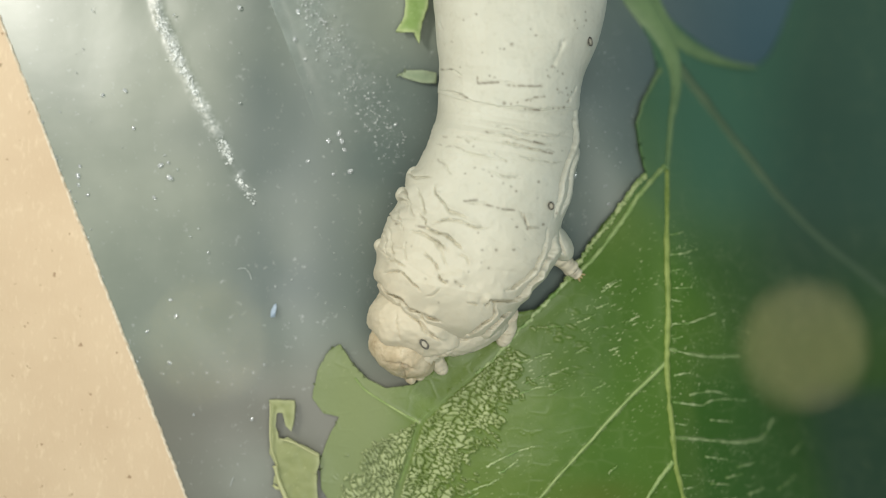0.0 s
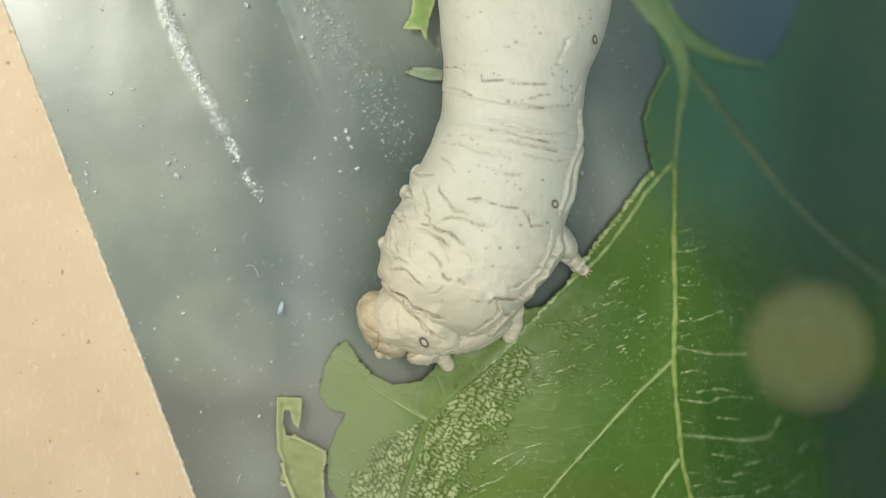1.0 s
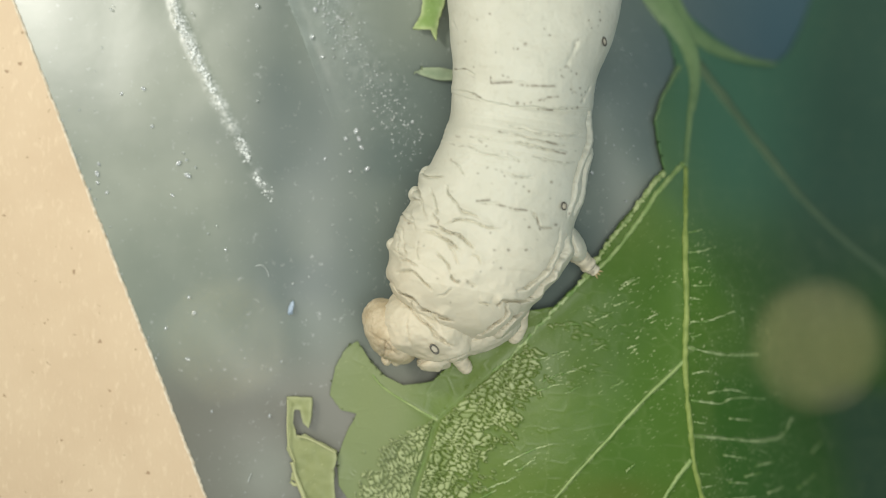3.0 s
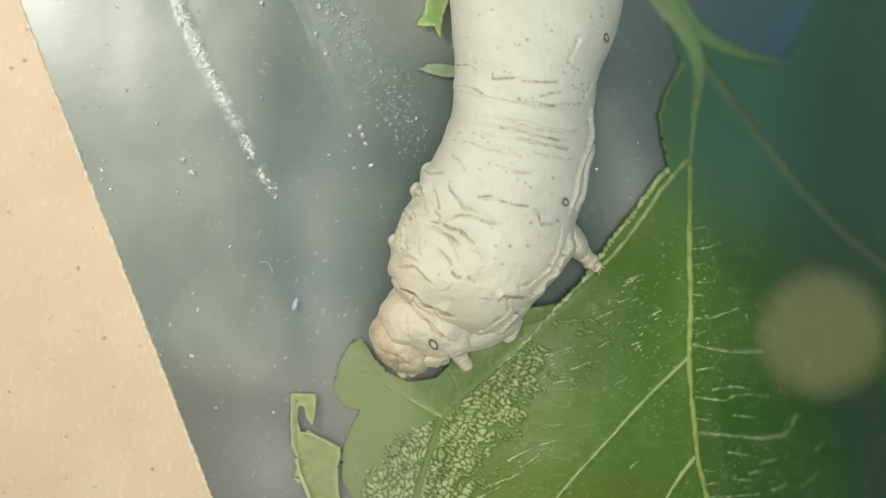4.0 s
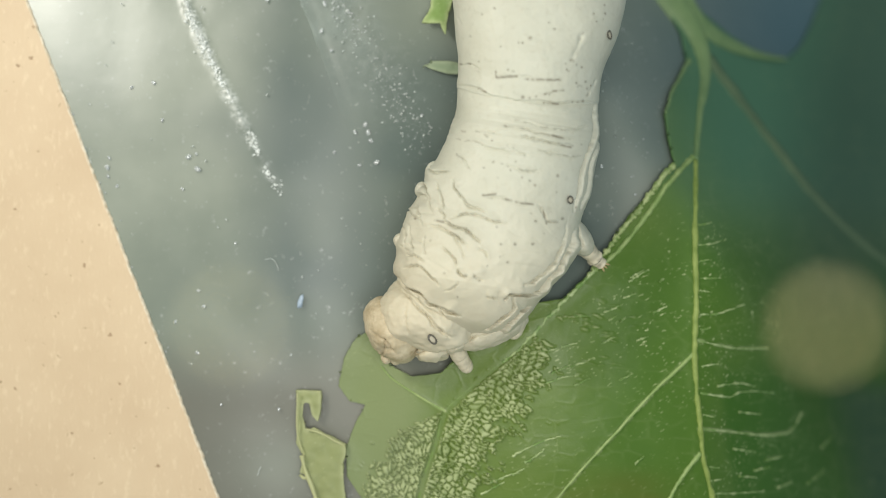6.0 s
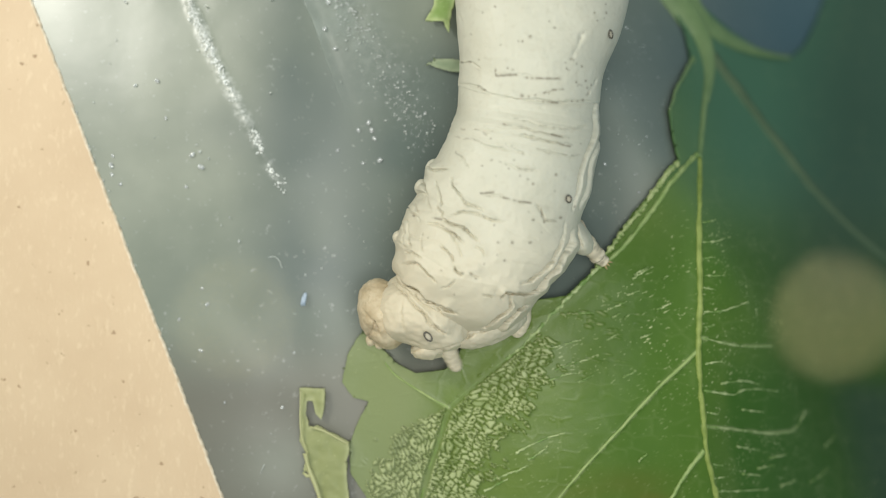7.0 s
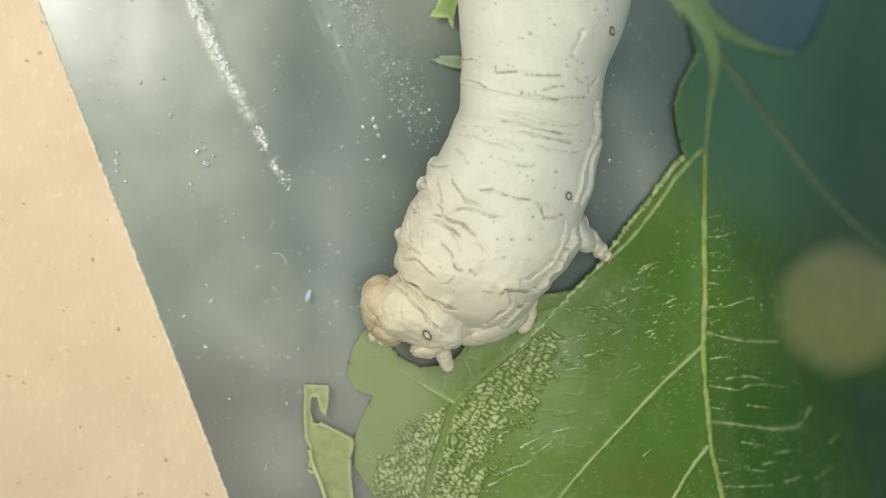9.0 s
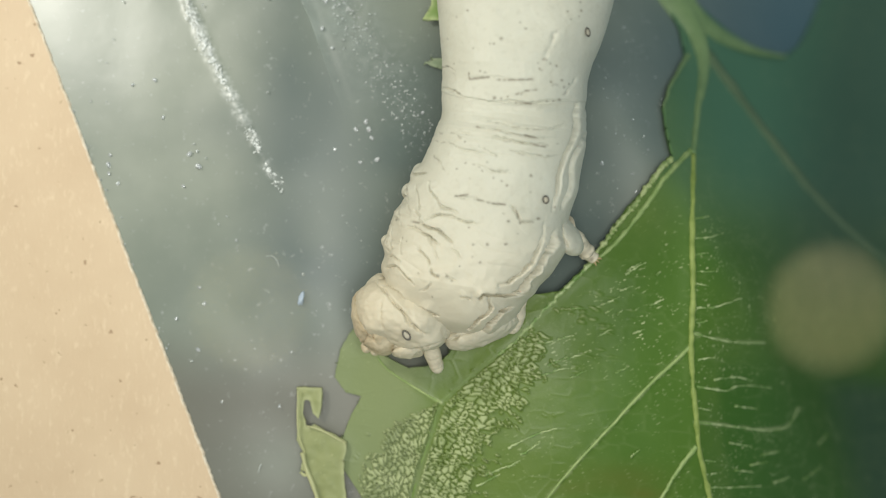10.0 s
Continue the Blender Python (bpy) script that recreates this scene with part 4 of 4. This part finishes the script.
def spiracle(u, v, z, across, along, turn, tilt, parent):
    """A dark breathing ring with a tan middle, set into the skin."""
    bm = bmesh.new()
    n, m = 28, 8
    ring = []
    for i in range(n):
        a = 2 * math.pi * i / n
        row = []
        for j in range(m):
            q = 2 * math.pi * j / m
            r = 1 + 0.24 * math.cos(q)
            row.append(bm.verts.new((math.cos(a) * r * across, math.sin(a) * r * along, 0.32 * across * math.sin(q))))
        ring.append(row)
    for i in range(n):
        for j in range(m):
            bm.faces.new((ring[i][j], ring[(i + 1) % n][j], ring[(i + 1) % n][(j + 1) % m], ring[i][(j + 1) % m]))
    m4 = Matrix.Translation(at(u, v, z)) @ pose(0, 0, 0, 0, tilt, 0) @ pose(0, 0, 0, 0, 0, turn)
    bm.transform(m4)
    ob = part("spiracle", bm, DARK, parent, "dark oval breathing ring")
    bm = bmesh.new()
    bmesh.ops.create_uvsphere(bm, u_segments=16, v_segments=8, radius=1.0)
    bm.transform(m4 @ Matrix.Diagonal((across * 0.8, along * 0.8, across * 0.2, 1)))
    part("spiracle_plate", bm, TAN, ob)
    return ob


def leg(name, joints, radii, parent, claw):
    """A short jointed leg: bulging rings from hip to foot, with a hooked claw."""
    p = curve_points([j[:2] for j in joints], 40)
    z = np.interp(np.linspace(0, 1, 40), np.linspace(0, 1, len(joints)), [j[2] for j in joints])
    rad = np.interp(np.linspace(0, 1, 40), np.linspace(0, 1, len(radii)), radii)
    ringed = 1 + (0.07 if claw else 0.02) * np.cos(np.linspace(0, 1, 40) * 6 * math.pi) + (0.08 if claw else 0.03) * vnoise(np.arange(40) / 2.0, 0.2, 0, 3)
    if not claw:
        ringed = ringed * np.sqrt(1 - 0.96 * np.clip((np.linspace(0, 1, 40) - 0.72) / 0.28, 0, 1) ** 2)
    me = tube_mesh(name, [at(a, c, h) for (a, c), h in zip(p, z)], list(rad * ringed * GRID * MM), 20)
    x = np.array([p.co[:] for p in me.vertices]) / (GRID * MM)
    joint = np.repeat(np.clip(-np.cos(np.linspace(0, 1, 40) * 6 * math.pi), 0, 1), 20)
    joint = np.concatenate([joint, np.zeros(max(0, len(x) - 800))])[:len(x)]
    blot = smooth01((vnoise(x[:, 0] / 5, x[:, 1] / 5, x[:, 2] / 5, 64) - 0.1) / 0.3)
    value_attr(me, "mark", np.clip((0.3 if claw else 0.08) * joint + (0.5 if claw else 0.2) * blot, 0, 0.7))
    ob = finish(name, me, LEG_SKIN, parent)
    value_attr(me, "warm", np.full(len(x), 0.5))
    if claw:
        e, d = p[-1], p[-1] - p[-4]
        d = d / np.hypot(*d)
        for spread in (-5, 0, 5):
            side = np.array([-d[1], d[0]]) * spread
            tip = [at(*(e + side * (0.5 + 0.1 * q) + d * q), z[-1] + h) for q, h in ((-3, 0.05), (3, 0.12), (8, 0.02), (11, -0.12))]
            finish("claw", tube_mesh("claw", tip, [r * GRID * MM for r in (2.6, 2.2, 1.5, 0.5)], 8), CLAW, ob)
    return ob


def build_silkworm():
    worm = tagged(new("silkworm"), "plump cream-white silkworm with wrinkled thorax, eating the leaf edge", "caterpillar")
    body_piece("abdomen", 0, 156, FOLDS_D, worm, flare=1.6)
    thorax = body_piece("thorax", 146, ROWS, FOLDS_A + FOLDS_B + FOLDS_C, worm, cap=True)
    for cu, cv, a, c, up, turn, seed in ((699, 427, 14, 13, 0.6, 60, 73), (738, 337, 14, 12, 0.55, 110, 74), (758, 302, 15, 13, 0.5, 130, 76)):
        lump("skin_knob", (cu, cv, 4.75), (a, c, up), turn, worm, SKIN, (), 0.9, seed, (30, 36))
    spiracle(1073, 68, 6.85, 3.6e-5 * 4, 5.6e-5 * 4, 15, 40, worm)
    spiracle(1000, 359, 7.6, 4.0e-5 * 4, 4.9e-5 * 4, 10, 25, worm)
    neck = lump("prothorax", (756, 570, 3.95), (88, 57, 2.65), 16, worm, SKIN,
                [(3.5, 2.6, [(702, 515), (735, 548), (760, 572), (785, 598)]), (4, 2.6, [(745, 556), (770, 588), (800, 604)]),
                 (5, 3.0, [(742, 636), (775, 632), (810, 620), (845, 606)]), (3, 2.4, [(716, 545), (718, 575), (724, 605)])], 2.2, 51,
                knobs=[(735, 600, 18, -3), (790, 575, 22, 4), (700, 600, 20, 5)])
    spiracle(764, 607, 6.62, 4.2e-5 * 4, 7.0e-5 * 4, 40, 0, neck)
    lump("leg_base", (764, 630, 3.3), (30, 16, 1.5), -8, neck, SKIN, [(4, 2.4, [(735, 634), (765, 626), (800, 618)]), (3, 2.2, [(772, 650), (778, 640), (790, 634)])], 3.4, 59, (50, 50))
    collar = lump("neck_fold", (720, 562, 3.3), (50, 23, 2.0), 70, neck, SKIN,
                  [(3, 2.4, [(705, 520), (712, 560), (720, 600)]), (2.5, 2.2, [(690, 560), (697, 585), (712, 612)])], 3.2, 57, (70, 80))
    lump("neck_fold", (697, 540, 3.2), (44, 21, 1.9), 120, neck, SKIN, [(2.5, 2.2, [(700, 512), (686, 540), (672, 566)])], 2.4, 63, (60, 60))
    lump("skin_roll", (858, 588, 3.5), (66, 26, 2.0), -22, worm, SKIN, [(4, 2.6, [(810, 606), (850, 592), (905, 562)])], 3.0, 58, (80, 70))
    head = lump("head", (686, 568, 3.2), (63, 43, 2.2), 64, worm, HEAD_SKIN,
                [(3, 2.4, [(646, 560), (670, 585), (690, 612)]), (2.5, 2.0, [(672, 580), (668, 600), (660, 620)])], 2.2, 61, (90, 120), 2.1,
                [(662, 600, 7, 0.35), (676, 592, 5, 0.4), (652, 606, 5, 0.35), (644, 575, 8, 0.15), (668, 612, 5, 0.3)],
                [(668, 598, 10, -3), (652, 614, 12, 4)])
    for (a, c, h), r in (((668, 616, 2.5), 8), ((684, 620, 2.4), 8)):
        lump("mandible", (a, c, h), (r * 1.2, r, 0.42), 65, head, HEAD_SKIN, (), 0.8, 71, (24, 30))
    for k in range(5):
        q = radians(40 + 32 * k)
        bm = bmesh.new()
        bmesh.ops.create_icosphere(bm, subdivisions=2, radius=2.2 * GRID * MM)
        bm.transform(Matrix.Translation(at(694 + 9 * math.cos(q), 596 + 11 * math.sin(q), 4.1)))
        part("ocellus", bm, DARK, head)
    lump("leg_base", (1012, 424, 3.5), (38, 20, 1.7), 58, worm, SKIN, [(3, 2.2, [(1006, 398), (1014, 424), (1026, 446)])], 1.8, 78, (50, 50))
    legs = [leg("leg", [(1000, 420, 3.6), (1028, 445, 2.6), (1046, 464, 2.0), (1058, 474, 1.9)], (22, 15, 13, 9), worm, True),
            leg("leg", [(905, 546, 3.2), (907, 572, 2.5), (902, 590, 2.1), (898, 601, 1.9)], (21, 17, 14, 11), worm, False),
            leg("leg", [(798, 606, 3.6), (814, 630, 2.8), (825, 646, 2.4), (832, 656, 2.2)], (15, 14, 12, 11), worm, False)]
    return worm, neck, head, legs


# ---- water on the sheet ----
def droplet_mesh():
    bm = bmesh.new()
    bmesh.ops.create_icosphere(bm, subdivisions=3, radius=1.0)
    for p in bm.verts:
        p.co.z = max(p.co.z, -0.2) * 0.7 + 0.1
        p.co.x *= 1 + 0.12 * p.co.y
    me = bpy.data.meshes.new("water_droplet")
    bm.to_mesh(me)
    bm.free()
    return me


def build_water():
    me = droplet_mesh()
    me.materials.append(WATER)
    me.polygons.foreach_set("use_smooth", [True] * len(me.polygons))
    spots = [(265, 152, 5), (327, 283, 6), (343, 305, 7), (316, 340, 4), (340, 278, 3), (183, 302, 6), (184, 318, 4), (200, 335, 4), (186, 285, 4),
             (640, 226, 6), (645, 240, 6), (650, 255, 5), (622, 240, 5), (630, 298, 4), (660, 293, 6), (585, 275, 4), (343, 630, 5), (487, 730, 4),
             (508, 634, 3), (226, 160, 4), (280, 218, 4), (354, 548, 5), (345, 520, 4), (304, 575, 4), (410, 436, 3), (740, 210, 4), (385, 722, 3),
             (465, 5, 5), (562, 60, 5), (580, 95, 4), (568, 12, 6), (1096, 58, 3), (1118, 350, 3), (1058, 300, 4)]
    for u, v, r in spots:
        z = float(sheet_z(u, v)) + 0.04
        m = Matrix.Translation(at(u, v, z)) @ pose(0, 0, 0, 0, 0, (u * 7) % 180) @ Matrix.Diagonal((r * 0.62 * GRID * MM, r * 0.9 * GRID * MM, r * 0.7 * GRID * MM, 1))
        ob = new("water_droplet", me)
        ob.matrix_basis = m
        tagged(ob, "clear round water droplet on the grey plastic", "water droplet", "droplets on the sheet")
    rng = random.Random(12)
    verts, faces = [], []
    shape = bmesh.new()
    bmesh.ops.create_icosphere(shape, subdivisions=1, radius=1.0)
    base = [tuple(p.co) for p in shape.verts]
    tri = [tuple(q.index for q in f.verts) for f in shape.faces]
    shape.free()

    def bead(u, v, r):
        nonlocal verts, faces
        k, q = len(verts), rng.uniform(0, math.pi)
        st = rng.uniform(1.0, 1.9)
        c = at(u, v, float(sheet_z(u, v)) + 0.05)
        for x, y, w in base:
            x, y = x * st, y / st ** 0.3
            verts.append(c + Vector((x * math.cos(q) - y * math.sin(q), x * math.sin(q) + y * math.cos(q), w * 0.6)) * r * GRID * MM)
        faces.extend(tuple(k + j for j in f) for f in tri)

    line = curve_points(CREASE, 101)
    for i in range(3200):
        s = rng.random() ** 1.2
        p = line[int(s * 100)]
        wide = (11 - 2.0 * s) * (0.7 + 0.5 * float(vnoise(s * 14, 0.4, 0, 62)))
        if rng.random() < 0.62 + 0.6 * float(vnoise(s * 22, 0.7, 0, 63)) - 0.6 * s - (0.5 if s > 0.8 else 0.0):
            bead(p[0] + rng.gauss(0, wide * 0.6), p[1] + rng.gauss(0, wide * 0.5), 0.5 + 1.9 * rng.random() ** 2.5)
    tagged(finish("condensation", mesh_of("condensation", verts, faces), RIME), "dense white frosting along the crease of the plastic", "condensation", kind="stuff")
    verts, faces = [], []
    line = curve_points(SPECKLE, 101)
    for i in range(760):
        s = rng.random() ** 1.9
        p = line[int(s * 100)]
        bead(p[0] + rng.gauss(0, 17), p[1] + rng.gauss(0, 15), 0.5 + 1.7 * rng.random() ** 3)
    for i in range(300):
        u = rng.uniform(80, 760)
        v = rng.uniform(0, 880)
        if u > 60 + v * 0.386 and vnoise(u / 60, v / 60, 0, 77) > -0.15:
            bead(u, v, 0.5 + 1.6 * rng.random() ** 3)
    for i in range(60):
        bead(rng.uniform(1060, 1170), rng.uniform(40, 400), rng.uniform(0.5, 1.5))
    for i in range(40):
        t = rng.random()
        bead(120 + t * 180 + rng.gauss(0, 5), 210 + t * 460 + rng.gauss(0, 14), rng.uniform(0.8, 2.2))
    ob = finish("condensation", mesh_of("condensation", verts, faces), FROST)
    tagged(ob, "fine white condensation specks scattered over the plastic", "condensation", kind="stuff")
    for line in ([(462, 465), (474, 464), (482, 472), (486, 484)], [(449, 848), (452, 838), (455, 832)]):
        p = curve_points(line, 18)
        me = tube_mesh("lint_fibre", [at(a, c, 0.05 + float(sheet_z(a, c))) for a, c in p], [GRID * MM * 0.7] * 18, 6)
        tagged(finish("lint_fibre", me, FROST), "short curved white lint fibre on the plastic sheet", "lint fibre")
    bm = bmesh.new()
    bmesh.ops.create_icosphere(bm, subdivisions=3, radius=1.0)
    for p in bm.verts:
        p.co *= 1 + 0.6 * noise.noise(p.co * 1.6)
    bm.transform(Matrix.Translation(at(526, 540, 0.16)) @ pose(0, 0, 0, 0, 0, -12) @ Matrix.Diagonal((4.6 * GRID * MM, 10.5 * GRID * MM, 3.5 * GRID * MM, 1)))
    fleck = part("plastic_fleck", bm, FLECK, None)
    tagged(fleck, "tiny bluish white fleck on the plastic sheet", "fleck")


def build_dust(size, over):
    """A speck of dust in the air, close before the lens."""
    bm = bmesh.new()
    bmesh.ops.create_icosphere(bm, subdivisions=3, radius=size * MM)
    for p in bm.verts:
        p.co *= 1 + 0.25 * noise.noise(p.co * 9000)
    return tagged(part("dust_speck", bm, DUST, None), "pale dust speck drifting in the air above the " + over, "dust speck", "dust in the air")


build_sheet()
build_film()
build_card()
leaf = build_leaf()
build_scraps()
worm, neck, head, legs = build_silkworm()
build_water()
dust, dust_small = build_dust(0.17, "leaf"), build_dust(0.125, "plastic sheet")


# ---- what moves: millimetres on the sheet and degrees, from the middle of the clip ----
def motions():
    def about(c, m):
        return Matrix.Translation(c) @ m @ Matrix.Translation(-c)

    c = at(1100, 600, 1.0)
    walk(leaf, [(t, about(c, pose(x * MM, y * MM, 0, 0, 0, a))) for t, x, y, a in [(0, 0.014, -0.036, 0.18), (0.5, 0.011, -0.004, 0.061), (1, 0.003, -0.014, 0.085), (1.5, 0.047, -0.06, 0.182), (2, 0.016, -0.038, 0.178), (2.5, 0.046, -0.047, 0.101), (4, 0.043, -0.045, 0.106), (4.5, 0, -0, 0), (5, -0.058, 0.055, -0.101), (5.5, -0.013, 0.033, -0.084), (7, 0.045, 0.078, -0.258), (7.5, 0.059, 0.122, -0.228), (8, 0.062, 0.087, -0.2), (8.5, 0.077, 0.111, -0.304), (9, 0.066, 0.189, -0.376), (9.5, -0.039, 0.22, -0.306), (10, -0.236, 0.297, -0.476)]])
    body = [(0, 0.468, 0.181, 0.621), (0.5, 0.455, 0.14, 1.171), (1, 0.312, 0.143, 0.48), (1.5, 0.294, 0.071, 0.473), (2, 0.288, 0.068, 0.631), (2.5, 0.271, 0.025, 0.36), (4, 0.125, 0.03, 0.178), (4.5, 0, -0, 0), (5, 0.031, 0.014, 0.128), (5.5, 0.099, -0.053, 0.906), (7, -0.207, -0.149, -0.043), (7.5, -0.27, -0.129, -0.264), (8, -0.299, -0.164, -0.159), (8.5, -0.324, -0.22, -0.036), (9, -0.451, -0.209, -0.238), (9.5, -0.816, -0.251, -0.608), (10, -1.48, -0.301, 0.9)]
    mid = at(920, 250, BODY_Z)

    def body_pose(t):
        x, y, a = [float(np.interp(t, [r[0] for r in body], [r[i] for r in body])) for i in (1, 2, 3)]
        slide = x if x > 0 else 0.55 * x
        return about(mid, pose(slide * MM, y * MM, 0, 0, math.degrees((x - slide) / 4.0), a))

    walk(worm, [(r[0], body_pose(r[0])) for r in body])

    def follow(ob, centre, rows, turn):
        ob_rows = []
        for t, x, y in rows:
            m = about(centre, pose(x * MM, y * MM, 0, 0, 0, turn(x, y)))
            ob_rows.append((t, body_pose(t).inverted() @ m))
        walk(ob, ob_rows)

    follow(neck, at(766, 572, 4.0), [(0, 0.827, 0.293), (0.5, 1.12, 0.194), (1, 0.439, 0.245), (1.5, 0.293, 0.095), (2, 0.487, -0.099), (2.5, 0.538, -0.146), (4, 0.194, -0.095), (4.5, 0, -0), (5, -0.245, 0.197), (5.5, -0.099, 0), (7, -0.586, -0), (7.5, -0.827, -0), (8, -0.729, -0.245), (8.5, -0.633, -0.34), (9, -0.878, -0.146), (9.5, -1.365, 0.099), (10, -1.607, -0)], lambda x, y: 2.0 * x)
    follow(head, at(682, 573, 3.2), [(0, 2.391, -1.476), (0.2, 2.397, -1.517), (0.4, 2.602, -1.558), (0.6, 1.222, -0.19), (0.8, 0.821, -0.01), (1, 0.853, -0.03), (1.2, 0.745, -0.21), (1.4, 0.837, -0.39), (1.6, 0.909, -0.446), (1.8, 1.027, -0.979), (2, 1.246, -1.346), (2.2, 1.451, -1.346), (2.4, 1.923, -1.679), (2.6, 1.768, -1.196), (2.8, 0.654, -0.33), (3.2, 0.558, -0.698), (3.5, 0.653, -1.048), (3.8, 0.781, -1.299), (4, 0.999, -1.432), (4.2, 1.126, -1.632), (4.4, 1.152, -1.632), (4.6, 0.213, -0.433), (4.8, -0.362, 0.366), (5, -0.17, 0.067), (5.2, -0.19, -0.141), (5.4, -0.11, -0.316), (5.6, -0.07, -0.55), (6, -0.006, -0.771), (6.3, 0.176, -1.144), (6.6, 0.758, -1.784), (6.8, 0.491, -1.445), (7, -0.676, 0.06), (7.2, -0.816, 0.04), (7.4, -0.956, -0.113), (7.6, -0.719, -0.201), (7.8, -0.406, -0.422), (8, -0.293, -0.443), (8.2, -0.248, -0.863), (8.3, -0.125, -0.873), (8.4, 0.131, -1.382), (8.5, 0.187, -1.492), (8.6, 0.276, -1.802), (8.7, 0.633, -1.912), (8.8, 0.29, -0.923), (8.9, -0.62, -0.133), (9, -0.763, 0.057), (9.1, -0.765, 0.154), (9.2, -1.068, 0.318), (9.3, -0.937, 0.215), (9.4, -1.04, 0.079), (9.5, -1.043, 0.01), (9.6, -1.025, 0.01), (9.8, -1.022, -0.123), (10, -0.853, -0.39)], lambda x, y: 9.0 * x - 9.0 * y)
    follow(legs[0], at(1046, 464, 2.0), [(0, 0.21, -0.055), (0.5, 0.21, -0.003), (1, 0.214, -0), (1.5, 0.266, -0.003), (2, 0.214, 0.052), (2.5, 0.214, -0.003), (4, 0.103, -0), (4.5, 0, -0), (5, -0.055, 0.052), (5.5, 0.052, 0), (7, 0, -0), (7.5, -0.052, 0.052), (8, -0.103, 0.052), (8.5, -0.052, 0.052), (9, -0.103, 0.107), (9.5, -0.262, 0.107), (10, -0.473, 0.159)], lambda x, y: 0.0)
    follow(legs[1], at(902, 600, 2.0), [(0, 1.0, 0.05), (1, 0.95, 0.12), (2, 0.75, 0.05), (2.5, 0.8, 0.05), (2.8, 0.75, 0.05), (3.2, 0.4, 0.1), (3.8, 0, -0.1), (4.5, 0, 0), (5.6, 0, -0.067), (7, 0.067, -0.1), (8.5, 0.1, -0.1), (9.5, 0.1, 0), (10, -0.1, 0.067)], lambda x, y: 0.0)
    follow(legs[2], at(815, 632, 2.6), [(0, -0.173, 0.256), (0.2, 0.032, 0.215), (0.4, 0.437, 0.307), (0.6, 0.655, 0.476), (0.8, 0.321, 0.39), (1, -0.213, 0.303), (1.2, -0.155, 0.323), (1.4, -0.096, 0.276), (1.6, -0.024, 0.187), (2, 0.047, 0.187), (2.4, 0.191, 0.187), (3.8, 0.181, 0.1), (4, 0.033, 0.1), (4.2, 0.027, 0.1), (4.8, -0.328, 0.033), (5, -0.703, -0.433), (5.2, -0.456, -0.241), (5.4, -0.41, -0.216), (5.6, -0.37, -0.183), (6.8, -0.176, -0.213), (7, -1.043, -0.207), (7.2, -2.048, -0.393), (7.4, -1.955, -0.48), (7.6, -1.919, -0.5), (7.8, -1.672, -0.488), (8.2, -1.713, -0.496), (8.5, -1.579, -0.693), (8.7, -1.466, -0.48), (9, -1.729, -0.41), (9.2, -1.501, -0.282), (9.5, -1.809, -0.29), (9.8, -1.888, -0.29), (10, -1.919, -0.323)], lambda x, y: 8.0 * x)
    walk(dust, [(t, pose(x * MM, y * MM, z * MM)) for t, x, y, z in [(0, 4.501, -0.785, 49.057), (0.7, 4.465, -0.823, 49.04), (1.4, 4.471, -0.857, 49.022), (2.1, 4.451, -0.827, 49.003), (2.7, 4.452, -0.826, 48.99), (3.8, 4.421, -0.888, 48.972), (4.5, 4.422, -0.97, 48.96), (5.2, 4.401, -1.058, 48.95), (5.7, 4.39, -1.117, 48.946), (6.8, 4.389, -1.203, 48.933), (7.4, 4.424, -1.265, 48.925), (8, 4.427, -1.315, 48.921), (8.5, 4.414, -1.361, 48.918), (9, 4.393, -1.396, 48.913), (9.5, 4.404, -1.341, 48.92), (10, 4.461, -1.319, 48.935)]])
    walk(dust_small, [(t, pose(x * MM, y * MM, z * MM)) for t, x, y, z in [(0, -2.474, -0.748, 48.739), (2.5, -2.451, -0.762, 48.783), (5, -2.529, -0.984, 48.803), (7.5, -2.606, -1.286, 48.816), (10, -2.329, -1.329, 48.808)]])


motions()
